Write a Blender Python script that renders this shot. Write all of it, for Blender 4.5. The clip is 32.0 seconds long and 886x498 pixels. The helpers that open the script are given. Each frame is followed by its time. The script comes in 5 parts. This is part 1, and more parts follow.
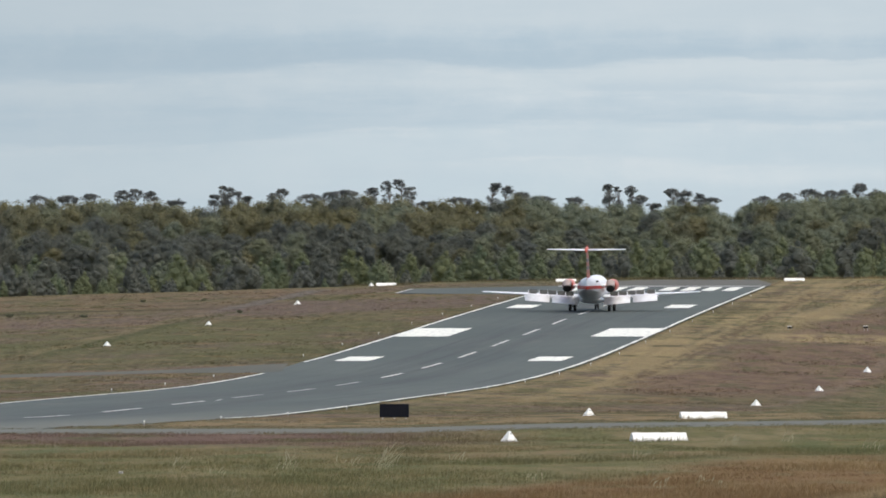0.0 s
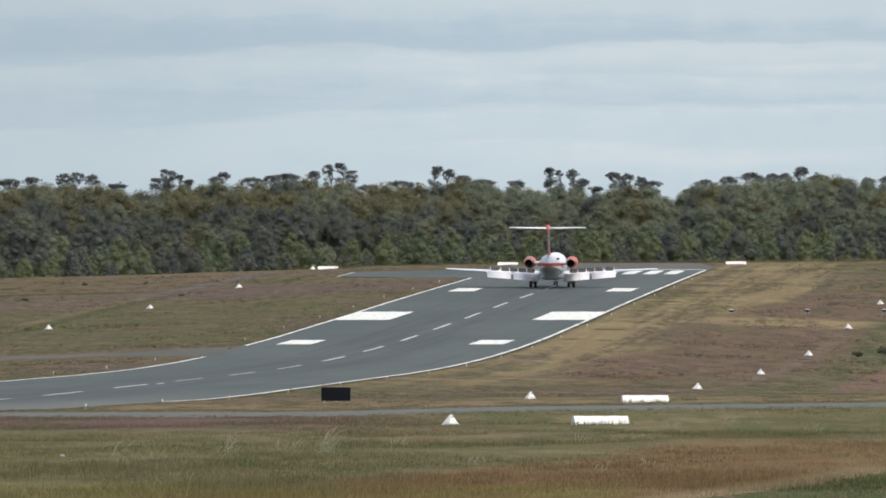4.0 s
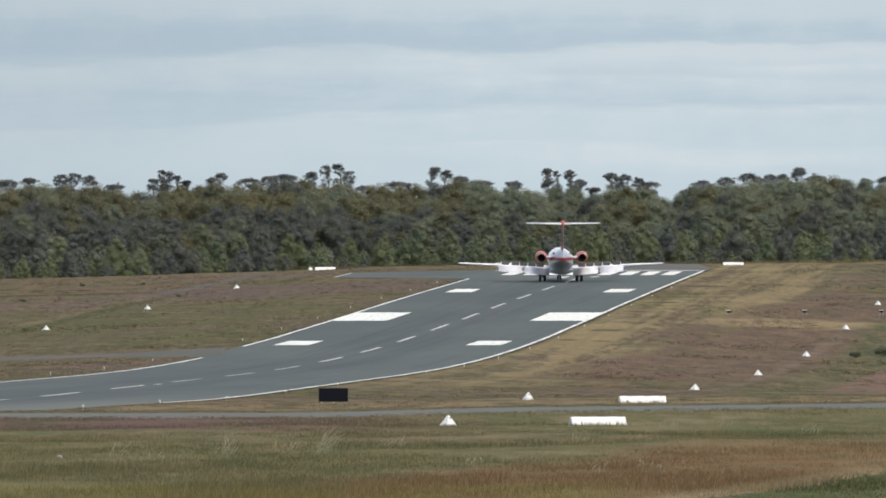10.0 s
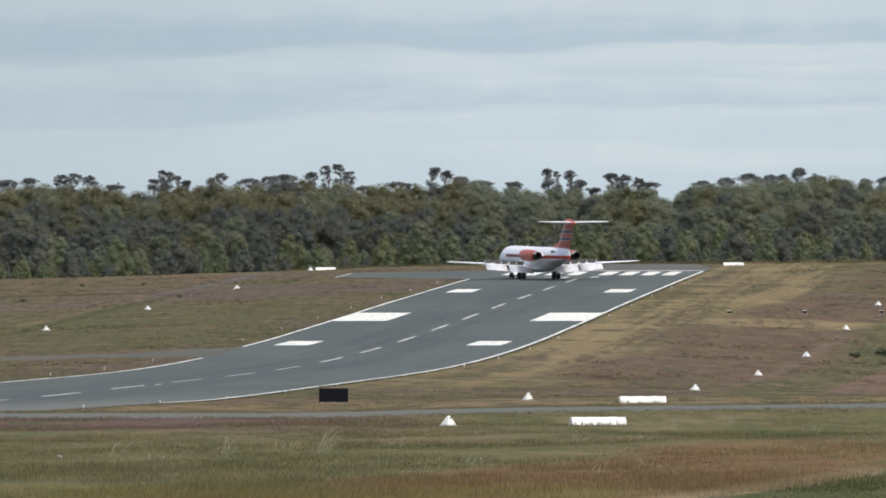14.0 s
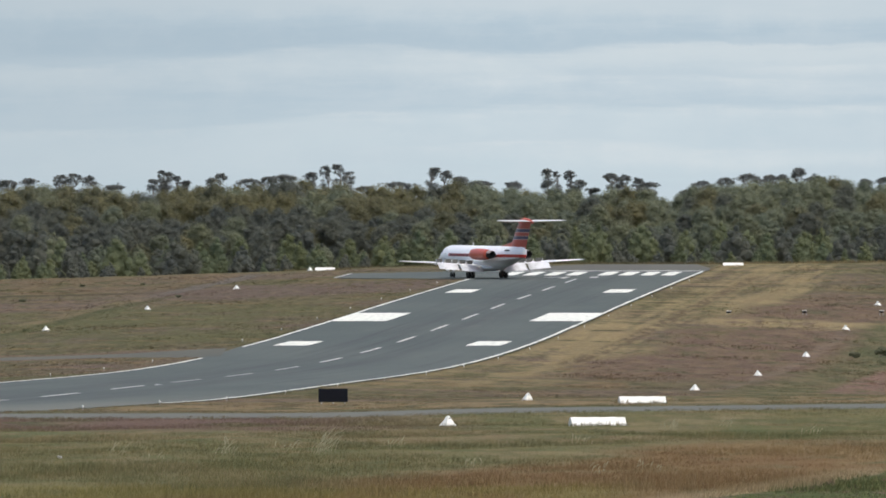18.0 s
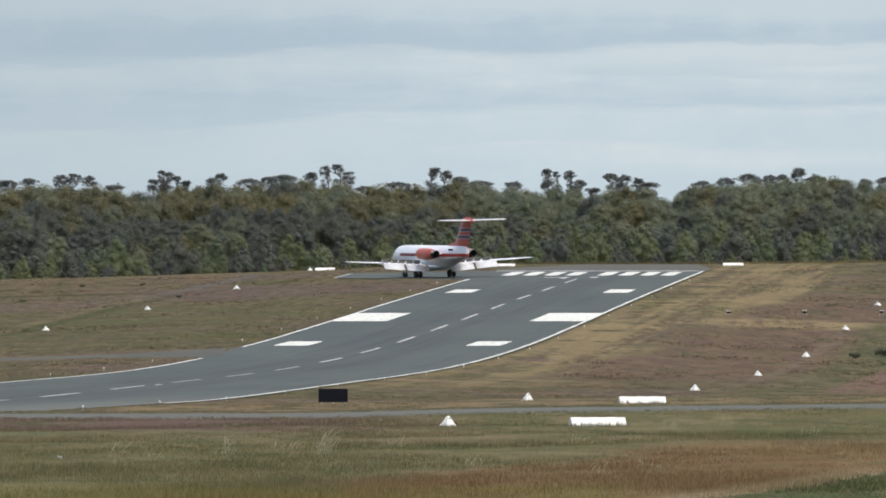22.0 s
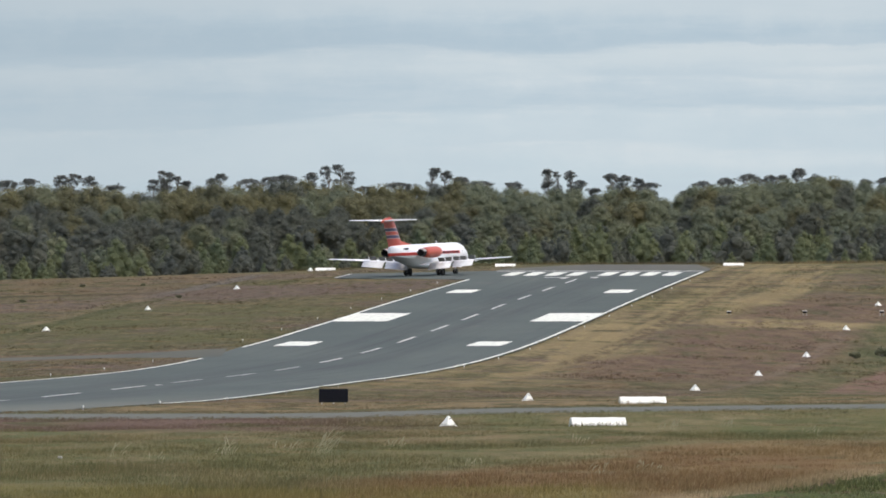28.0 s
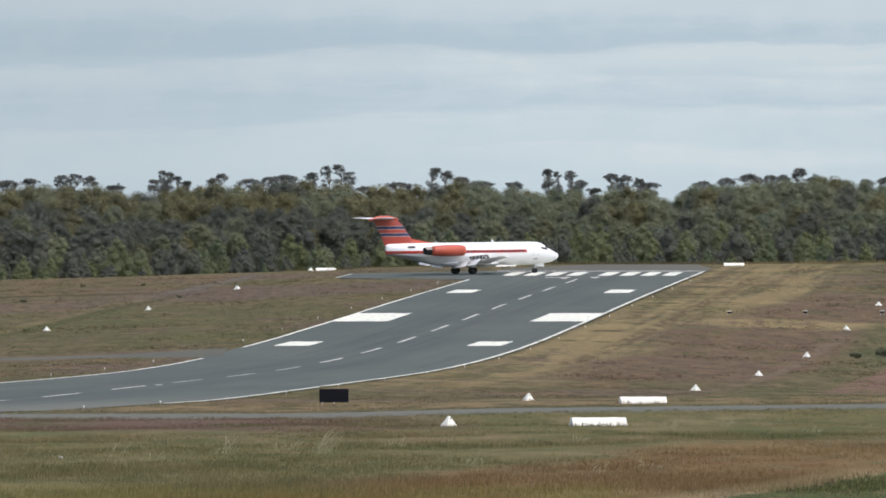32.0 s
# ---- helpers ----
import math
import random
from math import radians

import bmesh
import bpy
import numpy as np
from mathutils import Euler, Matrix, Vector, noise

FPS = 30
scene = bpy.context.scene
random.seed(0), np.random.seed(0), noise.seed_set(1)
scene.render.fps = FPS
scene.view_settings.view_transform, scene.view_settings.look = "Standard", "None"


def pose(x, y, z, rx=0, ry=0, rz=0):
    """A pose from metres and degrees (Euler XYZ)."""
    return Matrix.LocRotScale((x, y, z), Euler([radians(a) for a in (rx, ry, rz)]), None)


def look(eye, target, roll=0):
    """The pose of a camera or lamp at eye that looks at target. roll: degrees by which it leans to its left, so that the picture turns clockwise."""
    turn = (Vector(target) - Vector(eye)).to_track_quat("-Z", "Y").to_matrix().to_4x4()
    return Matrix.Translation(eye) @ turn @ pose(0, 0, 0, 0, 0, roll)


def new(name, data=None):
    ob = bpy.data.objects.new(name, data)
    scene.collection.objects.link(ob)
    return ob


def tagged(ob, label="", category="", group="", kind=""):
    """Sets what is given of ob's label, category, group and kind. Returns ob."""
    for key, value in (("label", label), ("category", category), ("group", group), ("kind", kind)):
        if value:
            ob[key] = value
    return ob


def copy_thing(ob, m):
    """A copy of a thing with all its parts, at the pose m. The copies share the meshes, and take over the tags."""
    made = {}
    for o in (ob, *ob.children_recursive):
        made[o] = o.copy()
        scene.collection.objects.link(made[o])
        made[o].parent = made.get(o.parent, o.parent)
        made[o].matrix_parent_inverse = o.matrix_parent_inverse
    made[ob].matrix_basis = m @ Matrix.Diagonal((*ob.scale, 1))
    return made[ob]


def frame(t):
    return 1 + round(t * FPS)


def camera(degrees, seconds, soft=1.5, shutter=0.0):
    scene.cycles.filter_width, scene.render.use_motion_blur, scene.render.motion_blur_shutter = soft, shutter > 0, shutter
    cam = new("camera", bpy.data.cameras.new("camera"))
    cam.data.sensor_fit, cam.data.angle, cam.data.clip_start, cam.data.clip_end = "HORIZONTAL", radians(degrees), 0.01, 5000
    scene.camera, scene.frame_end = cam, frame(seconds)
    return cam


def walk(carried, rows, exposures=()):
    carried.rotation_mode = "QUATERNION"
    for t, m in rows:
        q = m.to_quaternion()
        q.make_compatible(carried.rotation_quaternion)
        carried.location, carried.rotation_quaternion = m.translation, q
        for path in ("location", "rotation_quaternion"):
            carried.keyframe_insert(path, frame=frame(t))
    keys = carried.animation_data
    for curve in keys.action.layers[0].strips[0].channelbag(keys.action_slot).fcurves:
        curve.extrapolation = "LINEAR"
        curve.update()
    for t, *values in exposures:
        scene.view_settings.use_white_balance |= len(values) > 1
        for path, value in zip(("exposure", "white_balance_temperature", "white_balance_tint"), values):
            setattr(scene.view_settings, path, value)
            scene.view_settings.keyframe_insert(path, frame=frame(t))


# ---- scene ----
# A long-lens view down an airfield runway, an airliner backtracking and turning on the pad at its far end.
LENS = 22400.0                       # focal length over a picture 1568 wide
EYE = 12.0
cam = camera(2 * math.degrees(math.atan(784 / LENS)), 32.0, soft=1.7)


def aim(dx, dy):
    return pose(0, 0, EYE, 90 + math.degrees(dy / LENS), 0, math.degrees(dx / LENS))


PAN = [(0.0, 107.8, 27.6), (0.25, 119.5, 24.5), (0.5, 123.5, 18.6), (0.75, 120.5, 10.0), (1.0, 112.8, 3.1), (1.25, 101.5, -1.6), (1.5, 87.4, -3.2),
       (1.75, 70.0, -3.4), (2.0, 52.0, -3.2), (2.25, 37.5, -3.2), (2.5, 26.5, -3.2), (3.0, 15.0, -2.4), (3.5, 9.0, -2.0),
       (5.5, -1.2, -0.9), (6.5, -0.8, -0.7), (9.0, -0.2, -0.4), (13.0, 0.4, 0.0), (18.0, -0.4, 0.4), (22.0, -0.4, 0.6), (25.5, 0.0, 1.1),
       (28.0, 0.2, 0.9), (32.0, 1.0, 0.9)]
walk(cam, [(t, aim(a, b)) for t, a, b in PAN], exposures=((0.0, 0.58), (32.0, 0.58)))

# ---- daylight: thin overcast with a soft high sun from the right ----
SUN_ELEV, SUN_AZ = 64.0, 138.0       # azimuth clockwise from +Y
world = bpy.data.worlds.new("sky")
scene.world = world
world.use_nodes = True
wn = world.node_tree.nodes
sky_tex = wn.new("ShaderNodeTexSky")
sky_tex.sky_type, sky_tex.sun_disc = "NISHITA", False
sky_tex.sun_elevation, sky_tex.sun_rotation = radians(SUN_ELEV), radians(SUN_AZ)
sky_tex.air_density, sky_tex.dust_density = 1.0, 4.0
wn["Background"].inputs["Strength"].default_value = 0.15
world.node_tree.links.new(sky_tex.outputs[0], wn["Background"].inputs["Color"])
sun = new("sun", bpy.data.lights.new("sun", "SUN"))
sun.data.energy, sun.data.angle, sun.data.color = 0.70, radians(16), (1.0, 0.965, 0.91)
_a, _e = radians(SUN_AZ), radians(SUN_ELEV)
sun.matrix_world = look((math.sin(_a) * math.cos(_e) * 100, math.cos(_a) * math.cos(_e) * 100, math.sin(_e) * 100), (0, 0, 0))

# ---- the lie of the land: drop below the eye along the view, with crossfall from the runway ----
RUN_X0, RUN_K = -87.36, 0.06039      # runway centreline: X = RUN_X0 + RUN_K * Y
PROFILE_Y = [-400, 0, 200, 380, 660, 840, 916, 965, 1026, 1084, 1144, 1201, 1263, 1322, 1380, 1440, 1501, 1560, 1618, 1679, 1738, 1799, 1850, 1895, 1950, 2100, 2400, 4900]
PROFILE_D = [0.5, 1.7, 5.2, 7.5, 9.25, 10.42, 11.01, 11.15, 11.23, 11.31, 11.41, 11.39, 11.12, 10.62, 9.92, 8.99, 8.04, 7.05, 6.16, 5.25, 4.38, 3.52, 2.74, 2.17, 2.5, 3.6, 2.0, -12.0]
_ys = np.arange(-400, 4901, 2.0)
_ds = np.interp(_ys, PROFILE_Y, PROFILE_D)
_k = np.exp(-0.5 * (np.arange(-40, 41, 2.0) / 14) ** 2)
_ds = np.convolve(np.pad(_ds, 20, mode="edge"), _k / _k.sum(), mode="valid")


def ramp(v, a, b):
    t = np.clip((np.asarray(v, float) - a) / (b - a), 0, 1)
    return t * t * (3 - 2 * t)


def offset(x, y):
    return np.asarray(x, float) - RUN_X0 - RUN_K * np.asarray(y, float)


def ground(x, y):
    """Height of the land at x, y."""
    x, y = np.asarray(x, float), np.asarray(y, float)
    off = offset(x, y)
    drop = np.interp(y, _ys, _ds)
    left = 0.03 * np.maximum(0, -off - 15.5)
    right = (0.024 + 0.006 * ramp(y, 1210, 1330)) * np.maximum(0, off - 15.5)
    fall = np.where(off < 0, np.minimum(left, 4.0), np.minimum(right, 1.5) * (1 - 1.35 * ramp(y, 1690, 1860)))
    pad = ramp(y, 1735, 1765) * (1 - ramp(y, 1880, 1930))
    fall = np.where((off < 0) & (off > -42), fall * (1 - 0.35 * pad), fall)
    fall = fall * ramp(y, 860, 1130) + 0.2 * ramp(-off, 2, 15) * ramp(y, 1000, 1250) * (1 - ramp(y, 1290, 1350))
    drop = drop + fall
    rise = (0.26 * ramp(x, -10, 4) + 0.011 * np.clip(x, 0, 60)) * ramp(y, 670, 715) * (1 - ramp(y, 870, 960))
    rise = rise + 0.13 * ramp(y, 722, 752) * (1 - ramp(y, 758, 795))
    return EYE - drop + rise


def ground1(x, y):
    return float(ground(x, y))

# ---- materials ----
class Nodes:
    """A small wrapper to write node materials in one line a node."""

    def __init__(self, name):
        self.mat = bpy.data.materials.new(name)
        self.mat.use_nodes = True
        self.nt = self.mat.node_tree
        self.bsdf = self.nt.nodes["Principled BSDF"]
        self.out = self.nt.nodes["Material Output"]

    def put(self, socket, value):
        if isinstance(value, bpy.types.NodeSocket):
            self.nt.links.new(value, socket)
        elif isinstance(value, (tuple, list)) and len(value) == 3 and socket.type == "RGBA":
            socket.default_value = (*value, 1)
        else:
            socket.default_value = value

    def math(self, op, a, b=0.0, c=0.0, clamp=False):
        n = self.nt.nodes.new("ShaderNodeMath")
        n.operation, n.use_clamp = op, clamp
        for s, v in zip(n.inputs, (a, b, c)):
            self.put(s, v)
        return n.outputs[0]

    def smooth(self, v, a, b):
        n = self.nt.nodes.new("ShaderNodeMapRange")
        n.interpolation_type = "SMOOTHSTEP"
        self.put(n.inputs[0], v)
        for i, x in ((1, a), (2, b), (3, 0.0), (4, 1.0)):
            self.put(n.inputs[i], x)
        return n.outputs[0]

    def mix(self, f, a, b):
        n = self.nt.nodes.new("ShaderNodeMix")
        n.data_type = "RGBA"
        self.put(n.inputs[0], f), self.put(n.inputs[6], a), self.put(n.inputs[7], b)
        return n.outputs[2]

    def tint(self, a, b):
        n = self.nt.nodes.new("ShaderNodeMix")
        n.data_type, n.blend_type = "RGBA", "MULTIPLY"
        self.put(n.inputs[0], 1.0), self.put(n.inputs[6], a), self.put(n.inputs[7], b)
        return n.outputs[2]

    def position(self):
        n = self.nt.nodes.new("ShaderNodeNewGeometry").outputs["Position"]
        s = self.nt.nodes.new("ShaderNodeSeparateXYZ")
        self.put(s.inputs[0], n)
        return n, *s.outputs

    def local(self):
        n = self.nt.nodes.new("ShaderNodeTexCoord").outputs["Object"]
        s = self.nt.nodes.new("ShaderNodeSeparateXYZ")
        self.put(s.inputs[0], n)
        return n, *s.outputs

    def noise(self, vec, scale, detail=3.0, rough=0.55):
        m = self.nt.nodes.new("ShaderNodeVectorMath")
        m.operation = "MULTIPLY"
        self.put(m.inputs[0], vec)
        m.inputs[1].default_value = scale if isinstance(scale, tuple) else (scale,) * 3
        n = self.nt.nodes.new("ShaderNodeTexNoise")
        self.put(n.inputs["Vector"], m.outputs[0])
        n.inputs["Scale"].default_value, n.inputs["Detail"].default_value, n.inputs["Roughness"].default_value = 1.0, detail, rough
        return n.outputs[0]

    def random(self):
        return self.nt.nodes.new("ShaderNodeObjectInfo").outputs["Random"]

    def island(self):
        return self.nt.nodes.new("ShaderNodeNewGeometry").outputs["Random Per Island"]

    def bump(self, height, strength, distance):
        n = self.nt.nodes.new("ShaderNodeBump")
        self.put(n.inputs["Height"], height)
        n.inputs["Strength"].default_value, n.inputs["Distance"].default_value = strength, distance
        self.put(self.bsdf.inputs["Normal"], n.outputs[0])

    def done(self, colour, rough=0.6, metal=0.0, spec=0.5):
        self.put(self.bsdf.inputs["Base Color"], colour)
        self.put(self.bsdf.inputs["Roughness"], rough)
        self.bsdf.inputs["Metallic"].default_value = metal
        self.bsdf.inputs["Specular IOR Level"].default_value = spec
        return self.mat


def worn(name, colour, dark, scale=1.0, rough=0.5, metal=0.0, spec=0.5, amount=0.6):
    """A paint or a plain solid with two scales of dirt over it."""
    m = Nodes(name)
    p, x, y, z = m.local()
    a, b = m.noise(p, 0.7 * scale, 4), m.noise(p, 6.0 * scale, 3)
    f = m.math("MULTIPLY", m.smooth(m.math("ADD", m.math("MULTIPLY", a, 0.7), m.math("MULTIPLY", b, 0.3)), 0.42, 0.75), amount)
    return m.done(m.mix(f, colour, dark), m.math("ADD", rough, m.math("MULTIPLY", b, 0.15)), metal, spec)


def land_colour(m):
    """Colour of the airfield's grass and heath, by its place on the field."""
    p, x, y, z = m.position()
    off = m.math("ADD", m.math("MULTIPLY_ADD", y, -RUN_K, x), -RUN_X0)
    big = m.noise(p, (0.045, 0.011, 0), 4)
    mid = m.noise(p, (0.16, 0.035, 0), 4)
    low = m.noise(p, (0.34, 0.055, 0), 4)
    fine = m.noise(p, (2.2, 0.5, 0), 3, 0.7)
    wob = m.math("MULTIPLY", m.math("SUBTRACT", big, 0.5), 2.0)
    inv = lambda v: m.math("SUBTRACT", 1.0, v)
    both = lambda u, v: m.math("MULTIPLY", u, v)
    olive, brown, heath = (0.100, 0.102, 0.048), (0.144, 0.122, 0.068), (0.138, 0.108, 0.084)
    green, straw, dark = (0.110, 0.126, 0.052), (0.314, 0.256, 0.138), (0.080, 0.066, 0.038)
    c = m.mix(m.smooth(mid, 0.36, 0.62), olive, brown)
    c = m.mix(m.smooth(m.math("ADD", m.math("MULTIPLY", big, 0.6), m.math("MULTIPLY", low, 0.4)), 0.44, 0.62), c, heath)
    c = m.mix(both(m.smooth(low, 0.52, 0.66), 0.65), c, green)
    speck = m.noise(p, (0.75, 0.06, 0), 4, 0.65)
    c = m.mix(both(m.smooth(speck, 0.52, 0.62), 0.65), c, (0.184, 0.144, 0.086))
    c = m.mix(both(inv(m.smooth(speck, 0.38, 0.47)), 0.6), c, (0.062, 0.062, 0.032))
    # broad patches of purple heath, rusty bracken and fresh green
    wide1, wide2 = m.noise(p, (0.022, 0.017, 0), 4, 0.6), m.noise(p, (0.030, 0.024, 7.0), 4, 0.6)
    c = m.mix(both(m.smooth(wide1, 0.53, 0.60), 0.55), c, m.mix(m.smooth(speck, 0.4, 0.6), (0.150, 0.104, 0.094), (0.185, 0.130, 0.112)))
    c = m.mix(both(inv(m.smooth(wide1, 0.38, 0.45)), 0.60), c, m.mix(m.smooth(speck, 0.4, 0.6), (0.072, 0.084, 0.036), (0.112, 0.118, 0.050)))
    c = m.mix(both(m.smooth(wide2, 0.56, 0.62), 0.60), c, m.mix(m.smooth(speck, 0.4, 0.6), (0.180, 0.118, 0.064), (0.225, 0.165, 0.090)))
    # greener ground half-way up the left side, straw and olive in front of the trees
    gl = both(inv(m.smooth(off, -24.0, -15.0)), both(m.smooth(m.math("MULTIPLY_ADD", wob, 70.0, y), 1330.0, 1420.0), inv(m.smooth(y, 1560.0, 1640.0))))
    c = m.mix(both(gl, both(m.smooth(mid, 0.36, 0.60), 0.70)), c, (0.106, 0.116, 0.052))
    c = m.mix(both(m.smooth(y, 1830.0, 1890.0), 0.75), c, m.mix(m.smooth(low, 0.35, 0.65), (0.178, 0.150, 0.080), (0.115, 0.110, 0.054)))
    # along the strip's western edge: a straw wheel track, a green ditch beside it, mauve heath and a dark drain further up
    west = m.math("MULTIPLY_ADD", m.math("SUBTRACT", mid, 0.5), 3.0, off)
    near_to = lambda v, at, a, b: inv(m.smooth(m.math("ABSOLUTE", m.math("SUBTRACT", v, at)), a, b))
    up_slope = both(m.smooth(y, 1380.0, 1430.0), inv(m.smooth(y, 1640.0, 1700.0)))
    c = m.mix(both(both(inv(m.smooth(west, -49.0, -44.0)), both(m.smooth(m.math("MULTIPLY_ADD", wob, 40.0, y), 1590.0, 1625.0), inv(m.smooth(y, 1690.0, 1705.0)))), both(m.smooth(low, 0.35, 0.6), 0.55)), c, m.mix(m.smooth(speck, 0.4, 0.6), (0.150, 0.108, 0.100), (0.190, 0.136, 0.122)))
    c = m.mix(both(both(up_slope, near_to(west, -53.2, 0.6, 2.2)), both(m.smooth(low, 0.3, 0.6), 0.6)), c, (0.215, 0.172, 0.100))
    c = m.mix(both(both(up_slope, near_to(west, -50.4, 0.7, 1.7)), 0.75), c, (0.074, 0.086, 0.036))
    c = m.mix(both(both(inv(m.smooth(off, -57.0, -52.0)), near_to(m.math("MULTIPLY_ADD", wob, 16.0, y), 1712.0, 4.0, 9.0)), 0.75), c, (0.050, 0.046, 0.028))
    c = m.mix(both(both(inv(m.smooth(off, -57.0, -52.0)), m.smooth(m.math("MULTIPLY_ADD", wob, 30.0, y), 1725.0, 1745.0)), both(m.smooth(mid, 0.38, 0.6), 0.65)), c, (0.172, 0.126, 0.080))
    # mown straw beside the runway, with the mower's lines along it
    edge = m.math("SUBTRACT", m.math("MULTIPLY_ADD", wob, 10.0, off), m.math("MULTIPLY", m.smooth(y, 1500.0, 1720.0), 9.0))
    mown = both(m.smooth(off, 14.0, 17.0), inv(m.smooth(edge, 24.5, 33.0)))
    mown = both(mown, m.smooth(m.math("MULTIPLY_ADD", wob, 80.0, y), 930.0, 1180.0))
    lane = m.nt.nodes.new("ShaderNodeCombineXYZ")
    m.put(lane.inputs[0], off), m.put(lane.inputs[1], y)
    streak = m.noise(p, (0.09, 0.045, 0), 3)
    lines = m.noise(lane.outputs[0], (0.24, 0.004, 0), 4, 0.6)
    c = m.mix(both(mown, m.smooth(m.math("ADD", m.math("ADD", m.math("MULTIPLY", streak, 0.25), m.math("MULTIPLY", lines, 0.45)), m.math("MULTIPLY", m.noise(p, (0.75, 0.16, 0), 6, 0.75), 0.30)), 0.43, 0.58)), c, straw)
    c = m.mix(both(mown, both(m.smooth(lines, 0.54, 0.66), 0.40)), c, (0.165, 0.124, 0.074))
    c = m.mix(both(mown, both(m.smooth(m.noise(p, (0.12, 0.24, 0), 5, 0.7), 0.60, 0.68), 0.45)), c, dark)
    # uncut darker grass across the strip beside each light, and the wheel line along its outer edge
    dash = near_to(y, 1383.0, 3.0, 6.5)
    for at in (1432.0, 1476.0, 1532.0, 1588.0, 1646.0, 1700.0, 1733.0):
        dash = m.math("MAXIMUM", dash, near_to(m.math("MULTIPLY_ADD", off, -1.2, y), at - 22.0, 2.5, 6.5))
    dash = both(dash, both(m.smooth(m.math("MULTIPLY_ADD", m.math("SUBTRACT", low, 0.5), 6.0, off), 16.0, 17.6), inv(m.smooth(m.math("MULTIPLY_ADD", m.math("SUBTRACT", speck, 0.5), 9.0, off), 20.6, 23.4))))
    c = m.mix(both(dash, both(m.smooth(m.noise(p, (0.30, 0.02, 5.0), 3), 0.36, 0.56), 0.85)), c, (0.078, 0.070, 0.036))
    rim = both(near_to(m.math("MULTIPLY_ADD", m.math("SUBTRACT", mid, 0.5), 2.0, off), 23.8, 0.5, 1.5), both(m.smooth(y, 1200.0, 1280.0), inv(m.smooth(y, 1770.0, 1800.0))))
    c = m.mix(both(rim, both(m.smooth(speck, 0.38, 0.56), 0.75)), c, (0.110, 0.082, 0.052))
    band = both(both(m.smooth(m.math("MULTIPLY_ADD", wob, 25.0, y), 1462.0, 1486.0), inv(m.smooth(m.math("MULTIPLY_ADD", wob, 25.0, y), 1500.0, 1520.0))), m.smooth(off, 25.0, 31.0))
    # heath out past the mown strip, and on the rise by the far end of the runway
    h1 = both(m.smooth(edge, 25.0, 32.0), both(m.smooth(y, 1080.0, 1200.0), inv(m.smooth(y, 1600.0, 1720.0))))
    c = m.mix(both(h1, m.smooth(m.math("ADD", m.math("MULTIPLY", mid, 0.6), m.math("MULTIPLY", speck, 0.4)), 0.36, 0.52)), c, m.mix(m.smooth(low, 0.40, 0.60), (0.148, 0.102, 0.078), (0.178, 0.130, 0.086)))
    c = m.mix(both(band, m.smooth(low, 0.3, 0.6)), c, straw)
    h2 = both(inv(m.smooth(off, -19.0, -15.0)), both(m.smooth(m.math("MULTIPLY_ADD", wob, 60.0, y), 1630.0, 1670.0), inv(m.smooth(y, 1745.0, 1760.0))))
    c = m.mix(both(h2, both(m.smooth(off, -70.0, -40.0), m.smooth(speck, 0.36, 0.54))), c, (0.146, 0.112, 0.092))
    # a bare wheel track that climbs over the left shoulder
    bend = m.math("ABSOLUTE", m.math("ADD", m.math("MULTIPLY_ADD", y, -0.0628, x), 144.0))
    rut = both(inv(m.smooth(m.math("MULTIPLY_ADD", m.math("SUBTRACT", mid, 0.5), 2.5, bend), 0.9, 2.0)), both(m.smooth(y, 1650.0, 1740.0), inv(m.smooth(y, 1850.0, 1872.0))))
    c = m.mix(both(rut, 0.9), c, (0.150, 0.136, 0.126))
    # the green verge beyond the marker line, with a bare patch
    verge = both(m.smooth(m.math("MULTIPLY_ADD", wob, 4.0, off), 45.5, 50.0), inv(m.smooth(y, 1480.0, 1600.0)))
    c = m.mix(both(verge, both(m.smooth(low, 0.22, 0.45), 0.92)), c, m.mix(m.smooth(m.math("ADD", m.math("MULTIPLY", mid, 0.5), m.math("MULTIPLY", speck, 0.5)), 0.42, 0.58), (0.084, 0.098, 0.044), (0.165, 0.142, 0.078)))
    trail = both(inv(m.smooth(m.math("ABSOLUTE", m.math("ADD", m.math("MULTIPLY_ADD", m.math("SUBTRACT", mid, 0.5), 2.0, off), -45.6)), 0.35, 1.1)), both(m.smooth(y, 1000.0, 1080.0), inv(m.smooth(y, 1420.0, 1500.0))))
    c = m.mix(both(trail, 0.45), c, (0.205, 0.160, 0.125))
    bare = both(m.smooth(m.math("MULTIPLY_ADD", wob, 2.0, off), 53.6, 55.4), both(m.smooth(y, 1040.0, 1090.0), inv(m.smooth(m.math("MULTIPLY_ADD", wob, 40.0, y), 1230.0, 1300.0))))
    c = m.mix(both(bare, m.smooth(low, 0.32, 0.52)), c, (0.215, 0.140, 0.112))
    # pale straw between the cross strip and the runway
    ps = both(m.smooth(y, 765.0, 790.0), inv(m.smooth(m.math("MULTIPLY_ADD", wob, 50.0, y), 850.0, 930.0)))
    c = m.mix(both(ps, m.smooth(low, 0.38, 0.58)), c, (0.240, 0.185, 0.105))
    # heath band beyond the tall grass, then green, then rust-coloured seed heads
    hb = both(m.smooth(m.math("MULTIPLY_ADD", wob, 50.0, y), 628.0, 656.0), inv(m.smooth(y, 715.0, 732.0)))
    hb = both(hb, inv(m.smooth(m.math("MULTIPLY_ADD", wob, 14.0, x), -14.0, 6.0)))
    near = inv(m.smooth(y, 715.0, 735.0))
    c = m.mix(both(near, inv(hb)), c, m.mix(m.smooth(low, 0.36, 0.62), (0.130, 0.126, 0.060), (0.205, 0.172, 0.092)))
